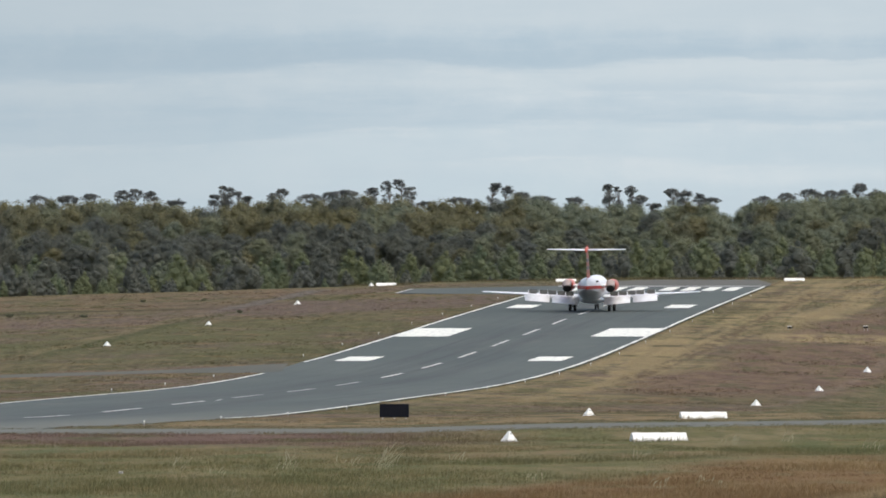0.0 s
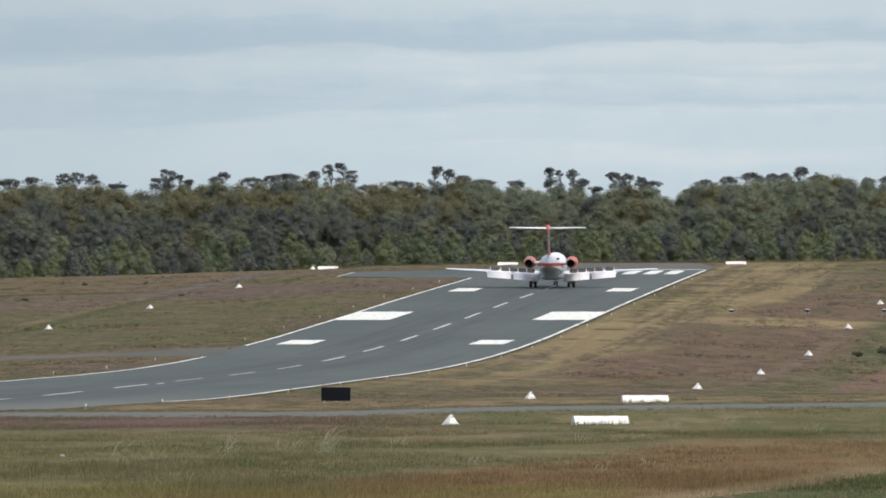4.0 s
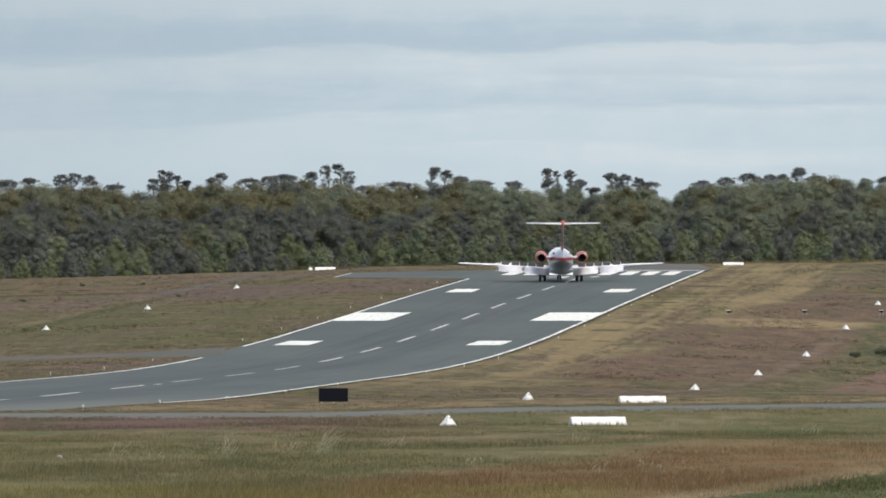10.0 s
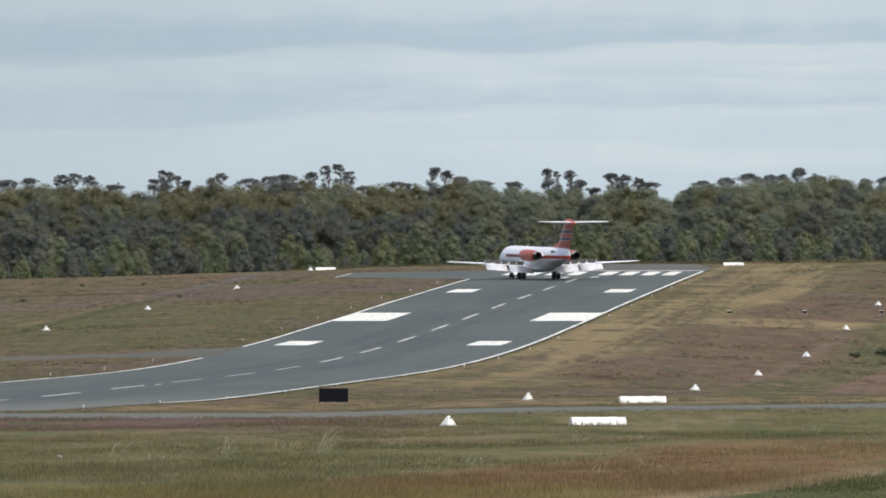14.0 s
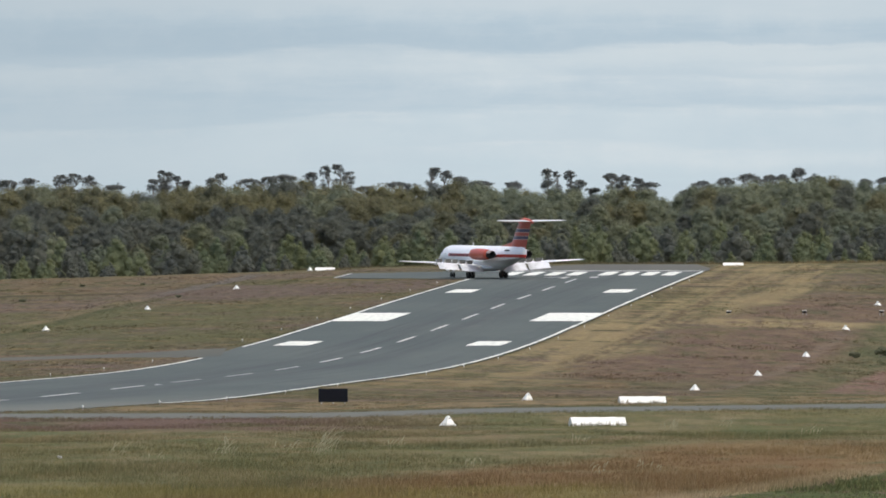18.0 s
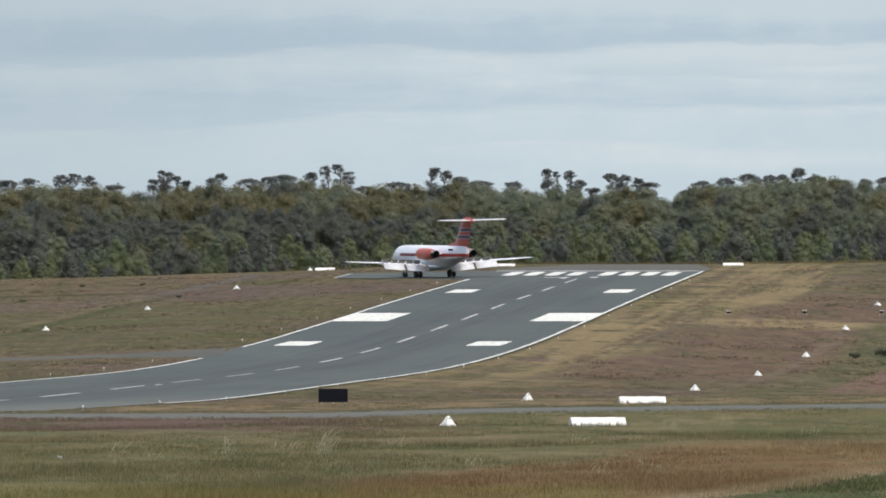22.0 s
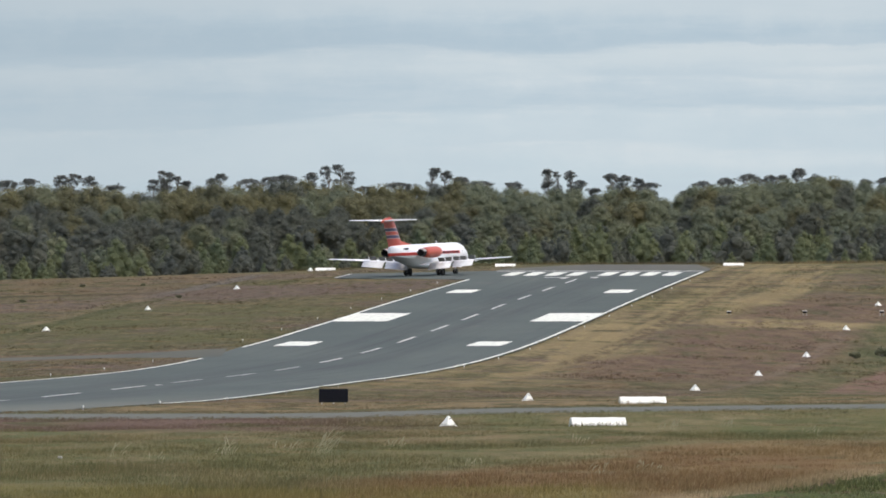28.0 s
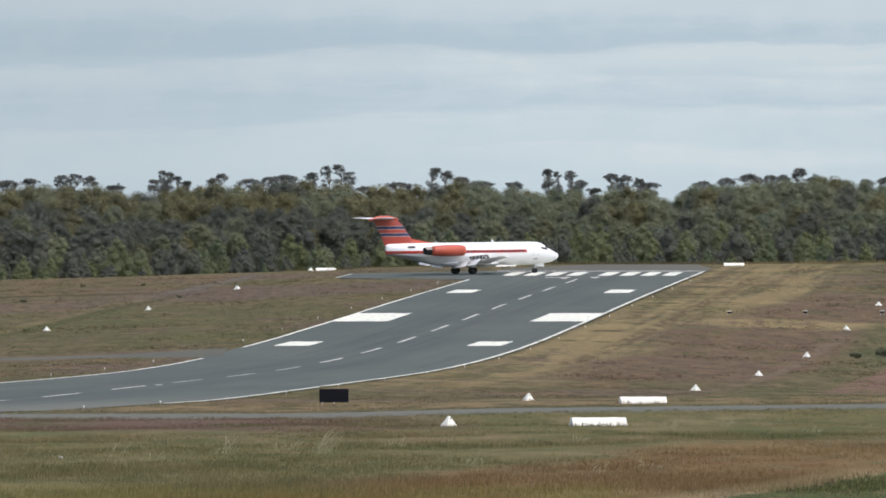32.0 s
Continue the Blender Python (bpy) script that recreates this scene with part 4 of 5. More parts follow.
def glide_lights():
    """Three light boxes levelled with one another, on legs as long as the ground asks for."""
    level = None
    for x, y in ((34.67, 1535), (44.1, 1543), (53.8, 1552)):
        foot = ground1(x, y)
        level = foot if level is None else level
        up = max(0.0, min(.22, level - foot))
        ob = empty("approach_light_box", pose(x, y, foot, 0, 0, -3), "dark approach slope light box with a white lid", "runway light", "approach light boxes")
        bm = bmesh.new()
        box(bm, -.25, .25, -.40, .40, up + .14, up + .36, .03)
        part("housing", bm, SIGN_BLACK, ob)
        bm = bmesh.new()
        box(bm, -.28, .28, -.44, .44, up + .36, up + .44, .02)
        part("lid", bm, MARKER_WHITE, ob, "white lid")
        for a in (-.2, .2):
            for b in (-.3, .3):
                bm = bmesh.new()
                tube(bm, (a, b, -.1), (a, b, up + .2), .03, .03, 6)
                part("leg", bm, STEEL, ob)


glide_lights()


# ---- trees ----
_g = (1 + 5 ** .5) / 2
ICO_V = np.array([(-1, _g, 0), (1, _g, 0), (-1, -_g, 0), (1, -_g, 0), (0, -1, _g), (0, 1, _g), (0, -1, -_g), (0, 1, -_g), (_g, 0, -1), (_g, 0, 1), (-_g, 0, -1), (-_g, 0, 1)]) / math.sqrt(1 + _g * _g)
ICO_F = np.array([(i, j, k) for i in range(12) for j in range(i + 1, 12) for k in range(j + 1, 12) if max(np.linalg.norm(ICO_V[a] - ICO_V[b]) for a, b in ((i, j), (j, k), (i, k))) < 1.1])
ICO_F = np.array([f if np.dot(np.cross(ICO_V[f[1]] - ICO_V[f[0]], ICO_V[f[2]] - ICO_V[f[0]]), ICO_V[f[0]]) > 0 else f[::-1] for f in ICO_F])


def leaf_cloud(rng, clumps, count, leaf, shell=(.80, 1.07), up=.40, loose=.42, core=.74, heart=None):
    """Small leaf sprays over rounded clumps (x, y, z, three radii), round a leafy inside; returns verts and faces."""
    k = np.array(clumps, float)
    size = (k[:, 3] * k[:, 4] * k[:, 5]) ** (2 / 3)
    pick = rng.choice(len(k), count, p=size / size.sum())
    d = rng.normal(size=(count, 3))
    d[:, 2] = np.where(rng.uniform(0, 1, count) < .45, np.abs(d[:, 2]), d[:, 2])
    d /= np.linalg.norm(d, axis=1)[:, None]
    c = k[pick, :3] + d * rng.uniform(*shell, (count, 1)) * k[pick, 3:]
    deep = np.min([np.linalg.norm((c - q[:3]) / q[3:], axis=1) for q in k], axis=0)
    keep = deep > shell[0] * .95
    c, d = c[keep], d[keep]
    n = len(c)
    if heart is not None:
        # leaves turn out from the whole crown as well as from their own clump
        away = c - np.array(heart)
        d = d * .40 + away / (np.linalg.norm(away, axis=1)[:, None] + 1e-6) * .80
    nrm = d + rng.normal(size=(n, 3)) * loose + np.array([0, 0, up])
    nrm /= np.linalg.norm(nrm, axis=1)[:, None]
    u = np.cross(nrm, rng.normal(size=(n, 3)))
    u /= np.linalg.norm(u, axis=1)[:, None] + 1e-6
    w = np.cross(nrm, u)
    s = leaf * rng.uniform(0.55, 1.4, (n, 1))
    vs = [np.stack([c - u * s, c + u * s * .7 + w * s * .62, c + u * s * .7 - w * s * .62], 1).reshape(-1, 3)]
    fs, b = np.arange(3 * n).reshape(n, 3).tolist(), 3 * n
    if core:
        for q in k:
            vs.append(ICO_V * rng.uniform(.85, 1.1, (12, 1)) * q[3:] * core + q[:3])
            fs += (b + ICO_F).tolist()
            b += 12
    return np.concatenate(vs), fs


def make_tree(kind, seed, name, label, leaves, height, spread, leaf, count):
    """A tapered trunk that forks into limbs, with a broken crown of leaf clumps. kind: gum, young or bush."""
    rng = np.random.default_rng(seed)
    tree = empty(name, Matrix(), label, "tree" if kind != "bush" else "shrub")
    bm = bmesh.new()
    clumps = []
    steps = np.linspace(0, 1, 6)
    pts = [np.array([rng.normal() * .16 * (t > 0), rng.normal() * .16 * (t > 0), height * .74 * t - (0.3 if t == 0 else 0)]) for t in steps]
    r0 = 0.012 * height
    for i in range(5):
        tube(bm, pts[i], pts[i + 1], r0 * (1 - i * .17), r0 * (1 - (i + 1) * .17), 7)
    stem_at = lambda t: np.array([np.interp(t, steps, [q[k] for q in pts]) for k in range(3)])
    if kind == "gum":
        # a broad dome with a few full, rounded lobes on it, one or two lesser domes beside it, and foliage down the stem
        a0 = rng.uniform(0, 6.28)
        domes = [(np.array([0, 0, height * .70]), spread * rng.uniform(.66, .85), height * .30, 9)]
        for i in range(3):
            ang, reach = a0 + i * 2.1 + rng.uniform(-.4, .4), spread * rng.uniform(.55, .80)
            domes.append((np.array([math.cos(ang) * reach, math.sin(ang) * reach, height * rng.uniform(.50, .68)]), spread * rng.uniform(.40, .58), height * rng.uniform(.15, .22), 4))
        for centre, wide, deep, n in domes:
            tube(bm, stem_at(.45), centre, r0 * .5, r0 * .2, 5)
            clumps.append((*centre, wide * .93, wide * .93, deep * .92))
            for i in range(n):
                up = 1 - (i + rng.uniform(.2, .8)) / n * .95
                ang, ring = i * 2.4 + rng.uniform(-.5, .5), math.sqrt(max(0, 1 - up * up))
                r = wide * rng.uniform(.34, .50)
                c = centre + np.array([math.cos(ang) * ring * (wide - r * .92), math.sin(ang) * ring * (wide - r * .92), up * (deep - r * .92)])
                clumps.append((*c, r, r, r * rng.uniform(.90, 1.20)))
        for i in range(4):
            ang = i * 1.57 + rng.uniform(-.5, .5)
            clumps.append((math.cos(ang) * spread * .45, math.sin(ang) * spread * .45, height * rng.uniform(.28, .42), .8, .8, height * .13))
    else:
        # leafy to the ground, in upright plumes: rounded for a young tree, pointed for a shrub
        n = 20 if kind == "young" else 13
        clumps += [(0, 0, height * .30, spread * .78, spread * .78, height * .32), (0, 0, height * .56, spread * .52, spread * .52, height * .36)]
        for i in range(n):
            t = (i + rng.uniform(0, 1)) / n
            ang = i * 2.4 + rng.uniform(-.6, .6)
            ring = spread * ((1 - t ** 3.0) ** .6 if kind == "young" else (1 - t ** 2.2) ** .7) * rng.uniform(.65, 1.0)
            r = (.42 + .38 * ring) * rng.uniform(.8, 1.2)
            c = np.array([math.cos(ang) * ring * .70, math.sin(ang) * ring * .70, (height - r) * (.05 + .95 * t)])
            clumps.append((*c, r, r, r * rng.uniform(.85, 1.25)))
    part("trunk", bm, BARK, tree)
    v, f = leaf_cloud(rng, clumps, count, leaf, (.76, 1.12), .55, .60, heart=(0, 0, height * (.55 if kind == "gum" else .35)))
    mesh_object("crown", v, f, leaves, tree)
    return tree


def tall_gum(seed, x, y, height, half, depth):
    """A gum that stands above the others: a bare leaning stem that fans into limbs, each with a pad of leaves. half: half its width; depth: of the crown."""
    rng = np.random.default_rng(seed)
    tree = empty("tall_gum_tree", pose(x, y, ground1(x, y) - .1), "tall thin-crowned eucalypt standing above the woodland", "tree")
    bm, clumps = bmesh.new(), []
    fork = np.array([rng.normal() * .35 * half, 0, height - depth - .9])
    mid = fork * .5 + np.array([rng.normal() * .25, rng.normal() * .25, 0])
    tube(bm, (0, 0, -.2), mid, .17, .13, 7)
    tube(bm, mid, fork, .13, .10, 7)
    n = max(4, int(round(2.5 + half * 2.6)))
    for i in range(n):
        # flat pads side by side make an umbrella, open underneath where the limbs show
        side = ((i + .5) / n * 2 - 1) + rng.uniform(-.10, .10)
        r = min(half * .62, rng.uniform(.48, .74))
        drop = depth * (.62 * side * side + rng.uniform(0, .12))
        c = np.array([side * max(.12, half - r * .6), rng.normal() * .35 * half, height - r * .45 - drop])
        elbow = fork * .5 + c * .5 + np.array([side * .25 * half, 0, -.10 * depth])
        tube(bm, fork, elbow, .075, .05, 5)
        tube(bm, elbow, c, .05, .025, 5)
        clumps.append((*c, r * 1.1, r, r * .62))
        for _ in range(3):
            q = c + rng.normal(size=3) * np.array([.62, .5, .30]) * r
            q[2] = min(q[2], height - .22)
            s = r * rng.uniform(.35, .55)
            clumps.append((*q, s, s, s * .7))
        for t in (.75, .45, .15):
            if rng.random() > .72:
                continue
            q = elbow * (1 - t) + c * t + rng.normal(size=3) * .25
            s = r * rng.uniform(.45, .75)
            clumps.append((*q, s, s, s * .8))
    # the dense lower crown round the fork
    for i in range(int(4 + half * 5)):
        q = fork + np.array([rng.uniform(-.9, .9) * half, rng.normal() * .5, rng.uniform(-2.4, .1)])
        s = rng.uniform(.5, .9)
        clumps.append((*q, s, s, s * .85))
    part("trunk", bm, BARK, tree)
    v, f = leaf_cloud(rng, clumps, int(900 * n), .09, (.25, 1.12), .3, .7, 0)
    mesh_object("crown", v, f, LEAF_SKY, tree)
    return tree


SKYLINE = [(-200, 327), (0, 326), (60, 325), (130, 322), (200, 330), (240, 337), (300, 330), (350, 334), (390, 326), (440, 323), (505, 318), (550, 324), (600, 322), (640, 334), (690, 329), (740, 330),
           (790, 321), (850, 324), (910, 329), (970, 332), (1010, 330), (1040, 341), (1090, 334), (1140, 326), (1165, 337), (1185, 353), (1210, 340), (1240, 326), (1290, 319), (1340, 315), (1410, 314),
           (1470, 316), (1530, 322), (1600, 319), (1780, 325)]


def woodland():
    rng = random.Random(11)
    gum = "olive-green eucalypt with a broken flat-topped crown in the woodland"
    young = "dense grey-green young tree, leafy to the ground"
    kinds = {"gum": [make_tree("gum", 20 + i, "gum_tree", gum, (LEAF_DARK, LEAF_GUM, LEAF_GREEN)[i % 3], 12.0, 3.2, .085, 15000) for i in range(12)],
             "young": [make_tree("young", 80 + i, "young_tree", young, (LEAF_DARK, LEAF_GREEN, LEAF_BUSH)[i % 3], 8.0, (2.4, 3.0)[i % 2], .08, 9500) for i in range(9)],
             "bush": [make_tree("bush", 60 + i, "wattle_shrub", "bright green upright shrub at the woodland's edge", (LEAF_BUSH, LEAF_BUSH, LEAF_DARK)[i % 3], 5.5, (1.7, 2.1, 2.5)[i % 3], .08, 5200) for i in range(6)]}
    spare = {k: list(v) for k, v in kinds.items()}

    def plant(kind, x, y, height):
        src = rng.choice(kinds[kind])
        if kind == "gum" and rng.random() < (.5 if x > 5 else .6):
            # fresher trees towards the eastern end; in the west olive crowns behind and grey ones in the front rows
            src = rng.choice(kinds["gum"][(2 if x > 5 else 1 if y > 2055 else 0)::3])
        elif kind != "gum" and x < -20 and rng.random() < .45:
            src = rng.choice(kinds[kind][(0 if kind == "young" else 2)::3])
        size = height / {"gum": 12.0, "young": 8.0, "bush": 5.5}[kind]
        m = pose(x, y, ground1(x, y) - .1, 0, 0, rng.uniform(0, 360))
        if src in spare[kind]:
            spare[kind].remove(src)
            ob = src
            ob.matrix_basis = m
        else:
            ob = copy_thing(src, m)
        fat = max(1.0, min(1.28, 0.95 / max(size, .1))) if kind == "gum" else 1.0
        ob.scale = (size * fat * rng.uniform(.85, 1.25), size * fat * rng.uniform(.9, 1.1), size)
        return ob

    def top_of(px, y, below=0.0):
        x = (px - 784) / LENS * y
        line = float(np.interp(px, [a for a, b in SKYLINE], [b for a, b in SKYLINE]))
        return x, EYE + (441 - line - below) * y / LENS - ground1(x, y)

    # back rows make the skyline, the rows before them step down to the shrubs at the edge
    for kind, y, gap, cut, jit in (("gum", 2106, 30, -9, 14), ("gum", 2086, 33, 2, 22), ("gum", 2064, 33, 14, 28), ("gum", 2044, 33, 30, 30), ("gum", 2026, 33, 44, 32), ("gum", 2008, 35, 58, 36), ("young", 1994, 34, 66, 52), ("young", 1981, 34, 84, 52)):
        px = -185 + rng.uniform(0, 30)
        while px < 1660:
            yy = y + rng.uniform(-8, 8)
            x, h = top_of(px, yy, cut + rng.uniform(0, jit))
            plant(kind, x, yy, max(3.8, h))
            px += gap * rng.uniform(.75, 1.3)
    # thin-crowned trees that stand above the rest: bearing, top, half width, depth of the crown
    western = ((-40, 318, 20, 12), (12, 318, 22, 10), (52, 315, 15, 10), (110, 308, 15, 20), (132, 306, 16, 20), (158, 310, 14, 20), (205, 327, 20, 6), (272, 317, 9, 6), (287, 301, 8, 8), (300, 304, 8, 8), (313, 311, 8, 8),
               (330, 319, 9, 8), (352, 331, 7, 6), (375, 314, 9, 12), (392, 306, 12, 12), (440, 316, 22, 8))
    middle = ((475, 312, 14, 8), (505, 309, 26, 8), (551, 304, 11, 12), (577, 292, 11, 24), (598, 290, 11, 14), (617, 302, 12, 22), (648, 329, 18, 6), (705, 322, 25, 8),
              (770, 296, 12, 16), (790, 301, 12, 14), (815, 312, 17, 10), (852, 320, 22, 6), (910, 322, 16, 6), (968, 298, 9, 8), (984, 303, 7, 12), (1008, 301, 10, 18), (1026, 317, 10, 14))
    eastern = ((1052, 332, 12, 6), (1082, 306, 14, 10), (1106, 309, 14, 14), (1131, 315, 10, 10), (1150, 322, 18, 8), (1215, 336, 12, 6), (1243, 320, 20, 10), (1284, 314, 16, 10), (1325, 307, 22, 14), (1362, 309, 14, 12),
               (1385, 308, 11, 12), (1414, 296, 13, 16), (1445, 311, 18, 8), (1485, 317, 22, 8), (1532, 316, 13, 12), (1568, 313, 20, 12), (1615, 316, 25, 12))
    for i, (px, line, wide, deep) in enumerate(western + middle + eastern):
        y = 2122 + rng.uniform(-6, 6)
        x = (px - 784) / LENS * y
        tall_gum(300 + i, x, y, EYE + (441 - line) * y / LENS - ground1(x, y) + .1, wide / LENS * y, deep / LENS * y)
    for y, gap, tall in ((1969, 38, 5.2), (1961, 44, 3.9), (1952, 50, 2.5)):
        px = -180
        while px < 1650:
            x = (px - 784) / LENS * y
            plant("bush", x, y + rng.uniform(-3, 3), tall * rng.uniform(.55, 1.35))
            px += gap * rng.uniform(.7, 1.5)
    for k in spare:
        for ob in spare[k]:
            ob.matrix_basis = pose(92 + rng.uniform(0, 6), 2100, ground1(92, 2100) - .1)


woodland()


def cloud_bank():
    """The overcast far behind the trees, drifting slowly: a plain backdrop of sky."""
    m = Nodes("overcast_sky")
    p, x, y, z = m.local()
    soft = m.noise(p, (0.010, 0, 0.030), 5, 0.6)
    streak = m.noise(p, (0.016, 0, 0.16), 5, 0.62)
    ragged = m.noise(p, (0.045, 0, 0.06), 5, 0.62)
    high = m.math("MULTIPLY_ADD", m.math("SUBTRACT", ragged, 0.5), 7.0, m.math("MULTIPLY_ADD", m.math("SUBTRACT", soft, 0.5), 9.0, z))
    step = lambda a, b, v: m.math("MULTIPLY", m.smooth(x, a, b), v)
    c = m.mix(m.smooth(z, 36.0, 80.0), (0.555, 0.655, 0.715), (0.475, 0.583, 0.665))
    c = m.mix(m.math("MULTIPLY", m.smooth(streak, 0.40, 0.62), 0.65), c, (0.540, 0.632, 0.698))
    # pale veil at the top of the view
    c = m.mix(m.math("MULTIPLY", m.smooth(m.math("ADD", high, step(20.0, 150.0, 3.0)), 96.0, 104.0), 0.70), c, (0.590, 0.666, 0.715))
    # the thick blue-grey layer
    f = m.math("MULTIPLY", m.smooth(high, 80.0, 88.0), m.math("SUBTRACT", 1.0, m.smooth(high, 90.0, 101.0)))
    c = m.mix(m.math("MULTIPLY", f, m.math("SUBTRACT", 0.75, step(-90.0, 60.0, 0.40))), c, (0.418, 0.528, 0.618))
    # banks of lighter cloud: each has a firm, ragged upper edge and thins out downwards
    banks = (([81.0, (-150, -51, 7.0), (-40, 8, -3.0), (10, 60, 5.5)], 4.0, 16.0, 0.82, (-400, -399), (0.630, 0.702, 0.742)),
             ([77.0, (-30, 60, 0.5), (60, 140, -2.0)], 2.0, 11.0, 0.55, (-45, 5), (0.622, 0.698, 0.746)),
             ([80.0, (60, 160, 3.0)], 5.0, 17.0, 0.60, (80, 130), (0.635, 0.705, 0.745)),
             ([57.0, (-120, -53, 6.5), (-50, 30, 2.5)], 8.0, 32.0, 0.72, (-400, -399), (0.618, 0.702, 0.750)),
             ([50.0, (-20, 10, 2.0), (60, 90, -3.0)], 3.0, 9.0, 0.50, (-60, 20), (0.680, 0.735, 0.765)))
    for (base, *steps), full, gone, amount, (x0, x1), tone in banks:
        top = base
        for q in steps:
            top = m.math("ADD", top, step(*q))
        depth = m.math("SUBTRACT", top, high)
        f = m.math("MULTIPLY", m.smooth(depth, -1.4, 3.2), m.math("SUBTRACT", 1.0, m.smooth(depth, full, gone)))
        f = m.math("MULTIPLY", m.math("MULTIPLY", f, m.smooth(x, x0, x1)), m.math("MULTIPLY_ADD", m.smooth(soft, 0.36, 0.60), 0.55, 0.45))
        c = m.mix(m.math("MULTIPLY", f, amount), c, tone)
        # the sunlit crest of the bank
        crest = m.math("MULTIPLY", m.smooth(depth, -0.8, 0.8), m.math("SUBTRACT", 1.0, m.smooth(depth, 0.8, 4.5)))
        crest = m.math("MULTIPLY", m.math("MULTIPLY", crest, m.smooth(x, x0, x1)), m.smooth(m.math("ADD", m.math("MULTIPLY", ragged, 0.5), m.math("MULTIPLY", streak, 0.5)), 0.44, 0.60))
        c = m.mix(m.math("MULTIPLY", crest, 0.42), c, (0.690, 0.742, 0.768))
    c = m.mix(m.math("MULTIPLY", m.smooth(ragged, 0.40, 0.70), 0.14), c, (0.660, 0.720, 0.755))
    # thicker, greyer cloud towards the west
    c = m.mix(m.math("MULTIPLY", m.smooth(x, 20.0, -190.0), 0.38), c, (0.390, 0.475, 0.540))
    em = m.nt.nodes.new("ShaderNodeEmission")
    m.put(em.inputs["Color"], c)
    em.inputs["Strength"].default_value = 0.669
    m.put(m.out.inputs["Surface"], em.outputs[0])
    v, f, n = [], [], 24
    for i in range(n + 1):
        a = radians(-24 + 48 * i / n)
        for h in (-40, 1200):
            v.append((4750 * math.sin(a), 4750 * math.cos(a) - 4750, h))
    f = [(2 * i, 2 * i + 2, 2 * i + 3, 2 * i + 1) for i in range(n)]
    ob = mesh_object("backdrop", v, f, m.mat)
    ob.location = (0, 4750, 0)
    return tagged(ob, "grey-white overcast sky in soft long bands", "sky", kind="structure")


BACKDROP = cloud_bank()


# ---- grass: real blades, thick in the foreground and thinning out over the field ----
def paved_at(x, y):
    o = offset(x, y)
    a = (np.abs(o) < 15.9) & (y > 690) & (y < 1893)
    b = (o < 0) & (o > -36.5) & (y > 1753) & (y < 1827)
    d = np.abs(y - 735 - 0.10 * x) < 10.5
    e = (o < -15) & (np.abs(y - 1316) < 9 + 13 * ramp(x, -38, -22.5))
    return a | b | d | e


def blades(name, label, y0, y1, count, tall, wide, per, seed, keep=None):
    rng = np.random.default_rng(seed)
    y = y0 + (y1 - y0) * rng.uniform(0, 1, count)
    x = (rng.uniform(-1, 1, count)) * (0.0375 * y + 5)
    hgt = np.array([noise.noise((a * 0.10, b * 0.025, 3.3)) + 0.6 * noise.noise((a * 0.6, b * 0.12, 7.7)) for a, b in zip(x, y)])
    ok = ~paved_at(x, y) & (rng.uniform(-0.75, 0.5, count) < hgt + 0.35)
    if keep is not None:
        ok &= keep(x, y)
    x, y, hgt = x[ok], y[ok], hgt[ok]
    n = len(x) * per
    bx = np.repeat(x, per) + rng.normal(0, .16, n)
    by = np.repeat(y, per) + rng.normal(0, .16, n)
    h = tall * (0.75 + 0.4 * np.clip(np.repeat(hgt, per) + .3, 0, 1)) * rng.uniform(.5, 1.15, n)
    h = np.where(rng.uniform(0, 1, n) < .02, h * 1.5, h)
    a = rng.uniform(0, math.pi, n)
    w = wide * rng.uniform(.6, 1.4, n) / 2
    lx, ly = rng.normal(.10, .22, n) * h, rng.normal(0, .22, n) * h
    z = ground(bx, by) - .06
    dx, dy = np.cos(a) * w, np.sin(a) * w
    v = np.stack([np.stack([bx - dx, by - dy, z], -1), np.stack([bx + dx, by + dy, z], -1), np.stack([bx + lx, by + ly, z + h], -1)], 1).reshape(-1, 3)
    me = bpy.data.meshes.new(name)
    me.vertices.add(len(v))
    me.vertices.foreach_set("co", v.astype(np.float32).ravel())
    me.loops.add(3 * n)
    me.loops.foreach_set("vertex_index", np.arange(3 * n, dtype=np.int32))
    me.polygons.add(n)
    me.polygons.foreach_set("loop_start", np.arange(0, 3 * n, 3, dtype=np.int32))
    me.update(calc_edges=True)
    me.materials.append(BLADES)
    tagged(new(name, me), label, "grass", kind="stuff")


def bank_line(x, y):
    return (x - 0.105 * y > -31.3) & (y < 455)


blades("tall_grass", "tall dry grass, rust and green, with pale seed heads", 366, 470, 26000, .26, .024, 5, 1, lambda x, y: ~bank_line(x, y))
blades("meadow_grass", "green and straw meadow grass", 470, 722, 42000, .20, .028, 5, 2)
blades("low_weeds", "low dark green weeds on the bank", 366, 455, 26000, .13, .05, 4, 6, bank_line)
blades("field_grass", "short patchy field grass beside the runway", 750, 1240, 30000, .13, .055, 4, 3)
blades("heath_tussocks", "low heath tussocks scattered over the airfield", 1150, 1900, 13000, .20, .14, 5, 8, lambda x, y: (np.abs(offset(x, y) - 12) > 14) & ((offset(x, y) > 24) | (offset(x, y) < -17)))
blades("far_grass", "low tussocks over the far airfield", 1240, 1935, 30000, .13, .09, 4, 4)


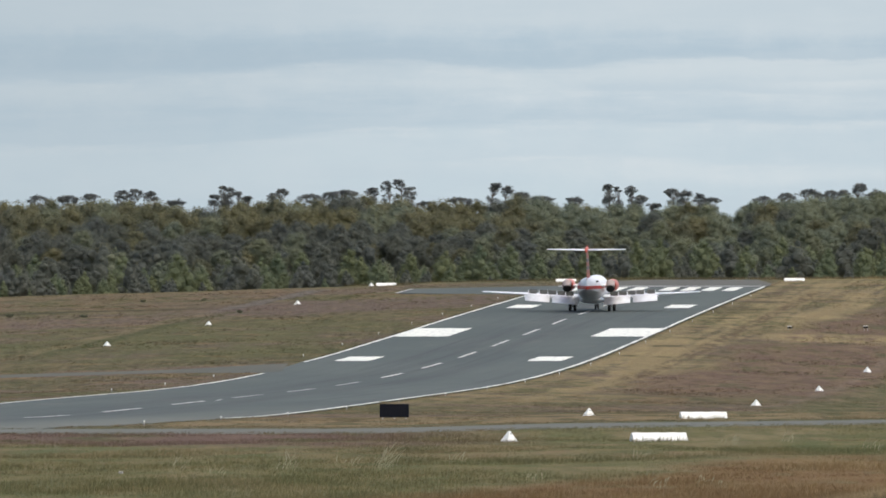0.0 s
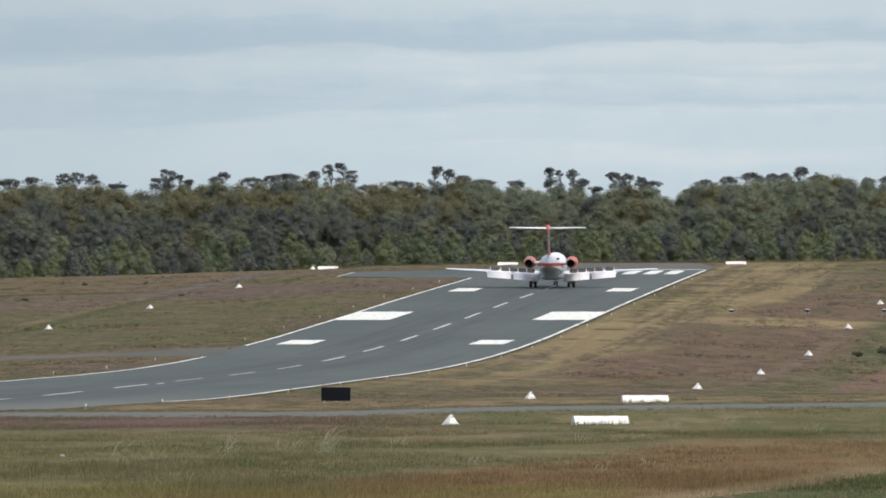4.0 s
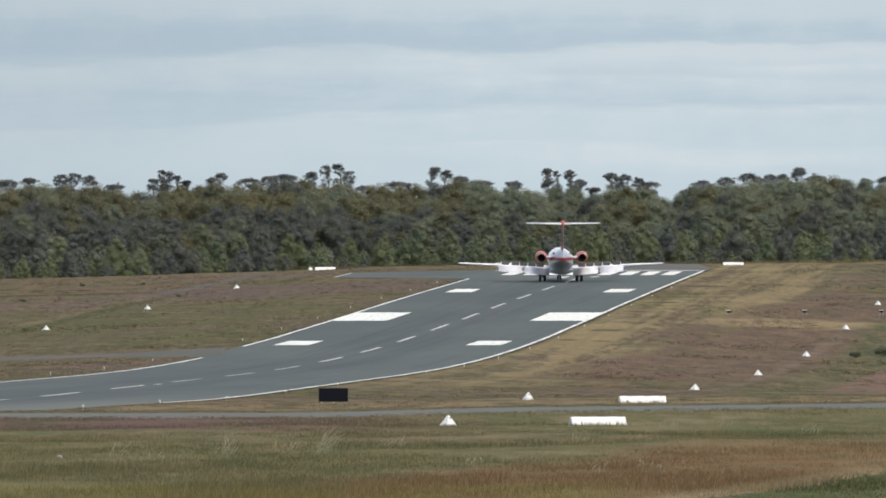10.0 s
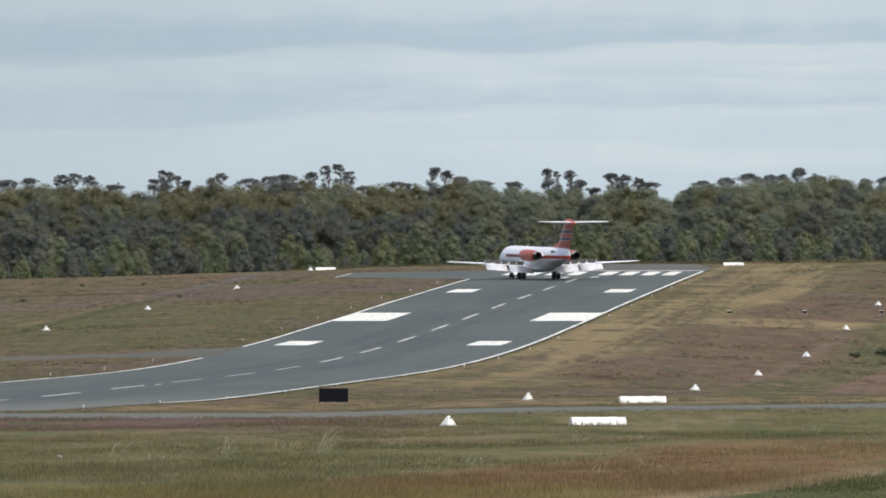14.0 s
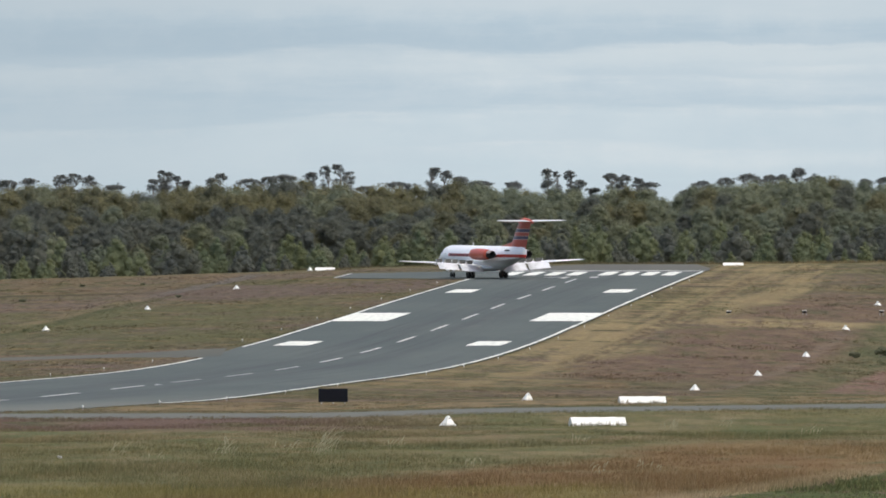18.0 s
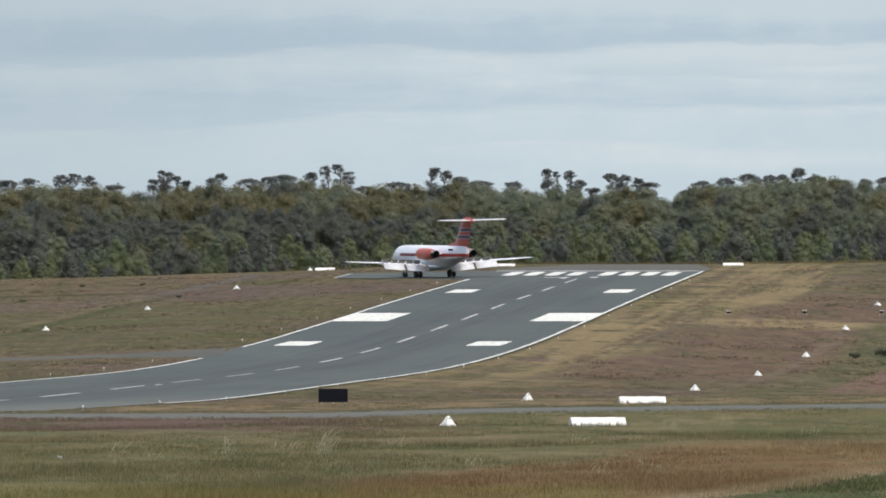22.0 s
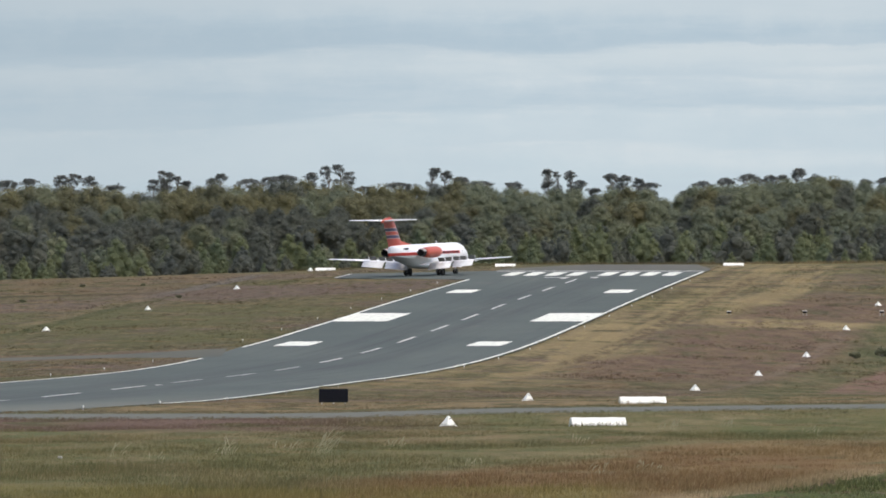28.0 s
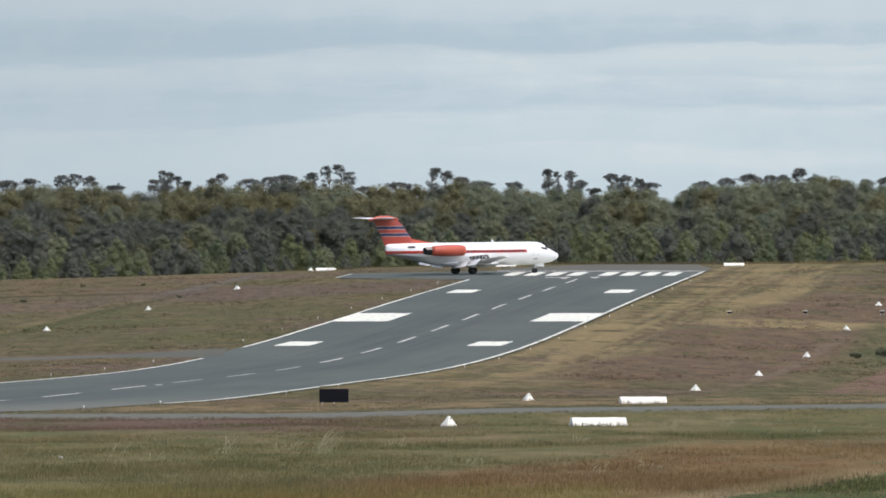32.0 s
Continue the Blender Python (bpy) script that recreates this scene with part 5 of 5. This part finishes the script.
def tufts(name, label, roots, tall, wide, per, seed):
    """Blades in small tussocks at given roots (x, y, height factor)."""
    rng = np.random.default_rng(seed)
    roots = np.repeat(np.array(roots, float), per, 0)
    n = len(roots)
    x, y = roots[:, 0] + rng.normal(0, .07, n), roots[:, 1] + rng.normal(0, .10, n)
    h, a, w = tall * roots[:, 2] * rng.uniform(.4, 1.15, n), rng.uniform(0, math.pi, n), wide * rng.uniform(.6, 1.4, n) / 2
    z, lx = ground(x, y) - .03, rng.normal(.05, .25, n) * h
    v = np.stack([np.stack([x - np.cos(a) * w, y - np.sin(a) * w, z], -1), np.stack([x + np.cos(a) * w, y + np.sin(a) * w, z], -1), np.stack([x + lx, y, z + h], -1)], 1).reshape(-1, 3)
    tagged(mesh_object(name, v, np.arange(3 * n).reshape(n, 3), BLADES), label, "grass", kind="stuff")


def edge_tufts():
    rng = np.random.default_rng(31)
    roots = []
    for side, y0, y1 in ((1, 700, 1892), (-1, 690, 1290), (-1, 1345, 1750)):
        for _ in range(int((y1 - y0) * 4.2)):
            y = rng.uniform(y0, y1)
            thick = noise.noise((y * .08, side * 5.0, 1.0)) + .6 * noise.noise((y * .35, side * 9.0, 4.0))
            if thick > rng.uniform(-.45, .5):
                o = side * (15.45 - .75 * max(0.0, thick) - rng.uniform(-.5, .25))
                roots.append((o + RUN_X0 + RUN_K * y, y, .6 + .6 * max(0, thick)))
    tufts("runway_edge_grass", "ragged dry grass creeping over the runway's edge", roots, .17, .05, 6, 32)
    roots = []
    for side in (-1, 1):
        for _ in range(2600):
            x = rng.uniform(-30, 36)
            if noise.noise((x * .5, side * 3.0, 2.0)) + .5 * noise.noise((x * 2.1, side, 6.0)) > rng.uniform(-.5, .5):
                roots.append((x, 735 + .1 * x + side * (10.2 - 1.5 * float(ramp(x, 0, 20)) + rng.normal(0, .9)), rng.uniform(.5, 1.2)))
    tufts("strip_edge_grass", "ragged grass along the gravel strip's edges", roots, .17, .04, 5, 33)
    roots = [(rng.uniform(-24, 92), rng.uniform(1910, 1918), rng.uniform(.4, 1.0)) for _ in range(4200)]
    tufts("end_grass", "brown rank grass past the runway's end", roots, .65, .07, 5, 35)
    roots = []
    for ob in [o for o in bpy.data.objects if o.name.startswith(("cone_marker", "gable_marker")) and not o.parent]:
        x, y = ob.matrix_basis.translation[:2]
        half = 1.7 if ob.name.startswith("gable") else .5
        far = 1.0 if y < 900 else .75
        for _ in range(int(85 * half)):
            roots.append((x + rng.uniform(-half, half), y - rng.uniform(.35, 1.0) - (half - .5) * .1, far * rng.uniform(.25, 1.0) ** 1.5))
    tufts("marker_grass", "dry grass round the feet of the white markers", roots, .36, .03, 5, 34)


edge_tufts()


def seed_heads():
    """Pale plumes of tall grass that stand out of the meadow."""
    rng = np.random.default_rng(9)
    v, f = [], []
    for x, y, n, h in ((-5.0, 520, 16, .95), (-4.8, 524, 9, .7), (-8.8, 518, 8, .75), (-9.1, 512, 6, .5), (-6.3, 530, 8, .5), (-13.0, 500, 6, .6), (-10.9, 488, 5, .4), (-2.0, 545, 8, .45),
                       (11.5, 640, 14, .6), (6.1, 560, 7, .5), (14.5, 650, 10, .55), (17.6, 610, 8, .5), (1.2, 470, 6, .35), (5.4, 450, 10, .35), (7.4, 462, 8, .35)):
        for _ in range(n):
            a, b = x + rng.normal(0, .22), y + rng.normal(0, 4.0)
            z, hh = ground1(a, b), h * rng.uniform(.35, 1.1)
            lean, w = rng.normal(.45, .30) * hh, .006
            i = len(v)
            pts = [(0, w), (.5, w), (.68, .022), (.88, .018), (1.0, .004)]
            for t, ww in pts:
                v += [(a + lean * t * t - ww, b, z + hh * t), (a + lean * t * t + ww, b + .01, z + hh * t)]
            f += [(i + 2 * k, i + 2 * k + 1, i + 2 * k + 3, i + 2 * k + 2) for k in range(len(pts) - 1)]
    tagged(mesh_object("seed_heads", v, f, SEED), "pale feathery seed heads of tall grass", "grass", kind="stuff")


SEED = worn("pale_seed_heads", (0.34, 0.32, 0.21), (0.22, 0.20, 0.12), 2.0, 0.9, spec=0.1)
seed_heads()


def small_shrub(x, y, height, seed, width):
    """A dark low shrub on the verge."""
    rng = np.random.default_rng(seed)
    ob = empty("verge_shrub", pose(x, y, ground1(x, y) - .03), "low dark green shrub on the grassy verge", "shrub")
    bm = bmesh.new()
    clumps = []
    for _ in range(11):
        c = (rng.uniform(-1, 1) * width * .5, rng.uniform(-1, 1) * width * .4, height * rng.uniform(.25, .75))
        tube(bm, (0, 0, -.05), c, .02, .008, 5)
        clumps.append((*c, height * .38, height * .38, height * .30))
    part("stem", bm, BARK, ob)
    v, f = leaf_cloud(rng, clumps, 900, .06)
    mesh_object("crown", v, f, LEAF_SHRUB, ob)


LEAF_SHRUB = make_leaves("verge_shrub_leaves", (0.140, 0.152, 0.084), (0.160, 0.164, 0.094), (0.16, 0.165, 0.10))
small_shrub(43.4, 1335, .75, 3, .9)
small_shrub(46.6, 1345, 1.1, 4, 1.1)
small_shrub(46.2, 1285, .7, 5, .9)
small_shrub(-66.0, 1690, .5, 6, .9)
for k, (x, y, h) in enumerate(((-55.4, 1671, .5), (-34.9, 1668, .4), (-42.4, 1789, .4), (-51.0, 1790, .4))):
    small_shrub(x, y, h, 20 + k, h * 1.6)


PALE_STONE = worn("pale_stone", (0.42, 0.41, 0.36), (0.20, 0.19, 0.15), 8.0, 0.9, spec=0.2, amount=0.9)


def white_rock():
    x, y = -14.95, 494
    bm = bmesh.new()
    bmesh.ops.create_icosphere(bm, subdivisions=2, radius=.10)
    for q in bm.verts:
        q.co *= 1 + .25 * noise.noise(q.co * 9)
        q.co.z *= .6
    ob = empty("white_rock", pose(x, y, ground1(x, y) + .10), "small white rock showing in the grass", "rock")
    part("stone", bm, PALE_STONE, ob)


white_rock()


def motions():
    """Everything that moves: the clouds, the airliner, its wheels and its thrust reversers."""
    walk(BACKDROP, [(0, pose(0, 4750, 0)), (32, pose(27.0, 4750, 0))])
    walk(AIRLINER, [(t, taxi_pose(x, y, a)) for t, x, y, a in TAXI])
    for door, v in reversers:
        shut = door.matrix_basis.copy()
        wide = shut @ pose(-0.75, 0, v * 0.35, 0, -v * 42, 0)
        walk(door, [(0, wide), (1.3, wide), (1.9, shut), (32, shut)])
    # wheels turn with the ground that they cover
    ts = np.arange(0, 32.0001, 1 / 30)
    px, py = (np.interp(ts, [r[0] for r in TAXI], [r[k] for r in TAXI]) for k in (1, 2))
    way = np.concatenate([[0], np.cumsum(np.hypot(np.diff(px), np.diff(py)))])
    for axle, r in axles:
        place, last, rows = axle.location.copy(), -9.0, []
        for i, t in enumerate(ts):
            turn = math.degrees(way[i] / r)
            if i == 0 or i == len(ts) - 1 or (i + 1 < len(ts) and math.degrees(way[i + 1] / r) - last > 80):
                rows.append((float(t), pose(*place, 0, turn % 360, 0)))
                last = turn
        walk(axle, rows)


motions()
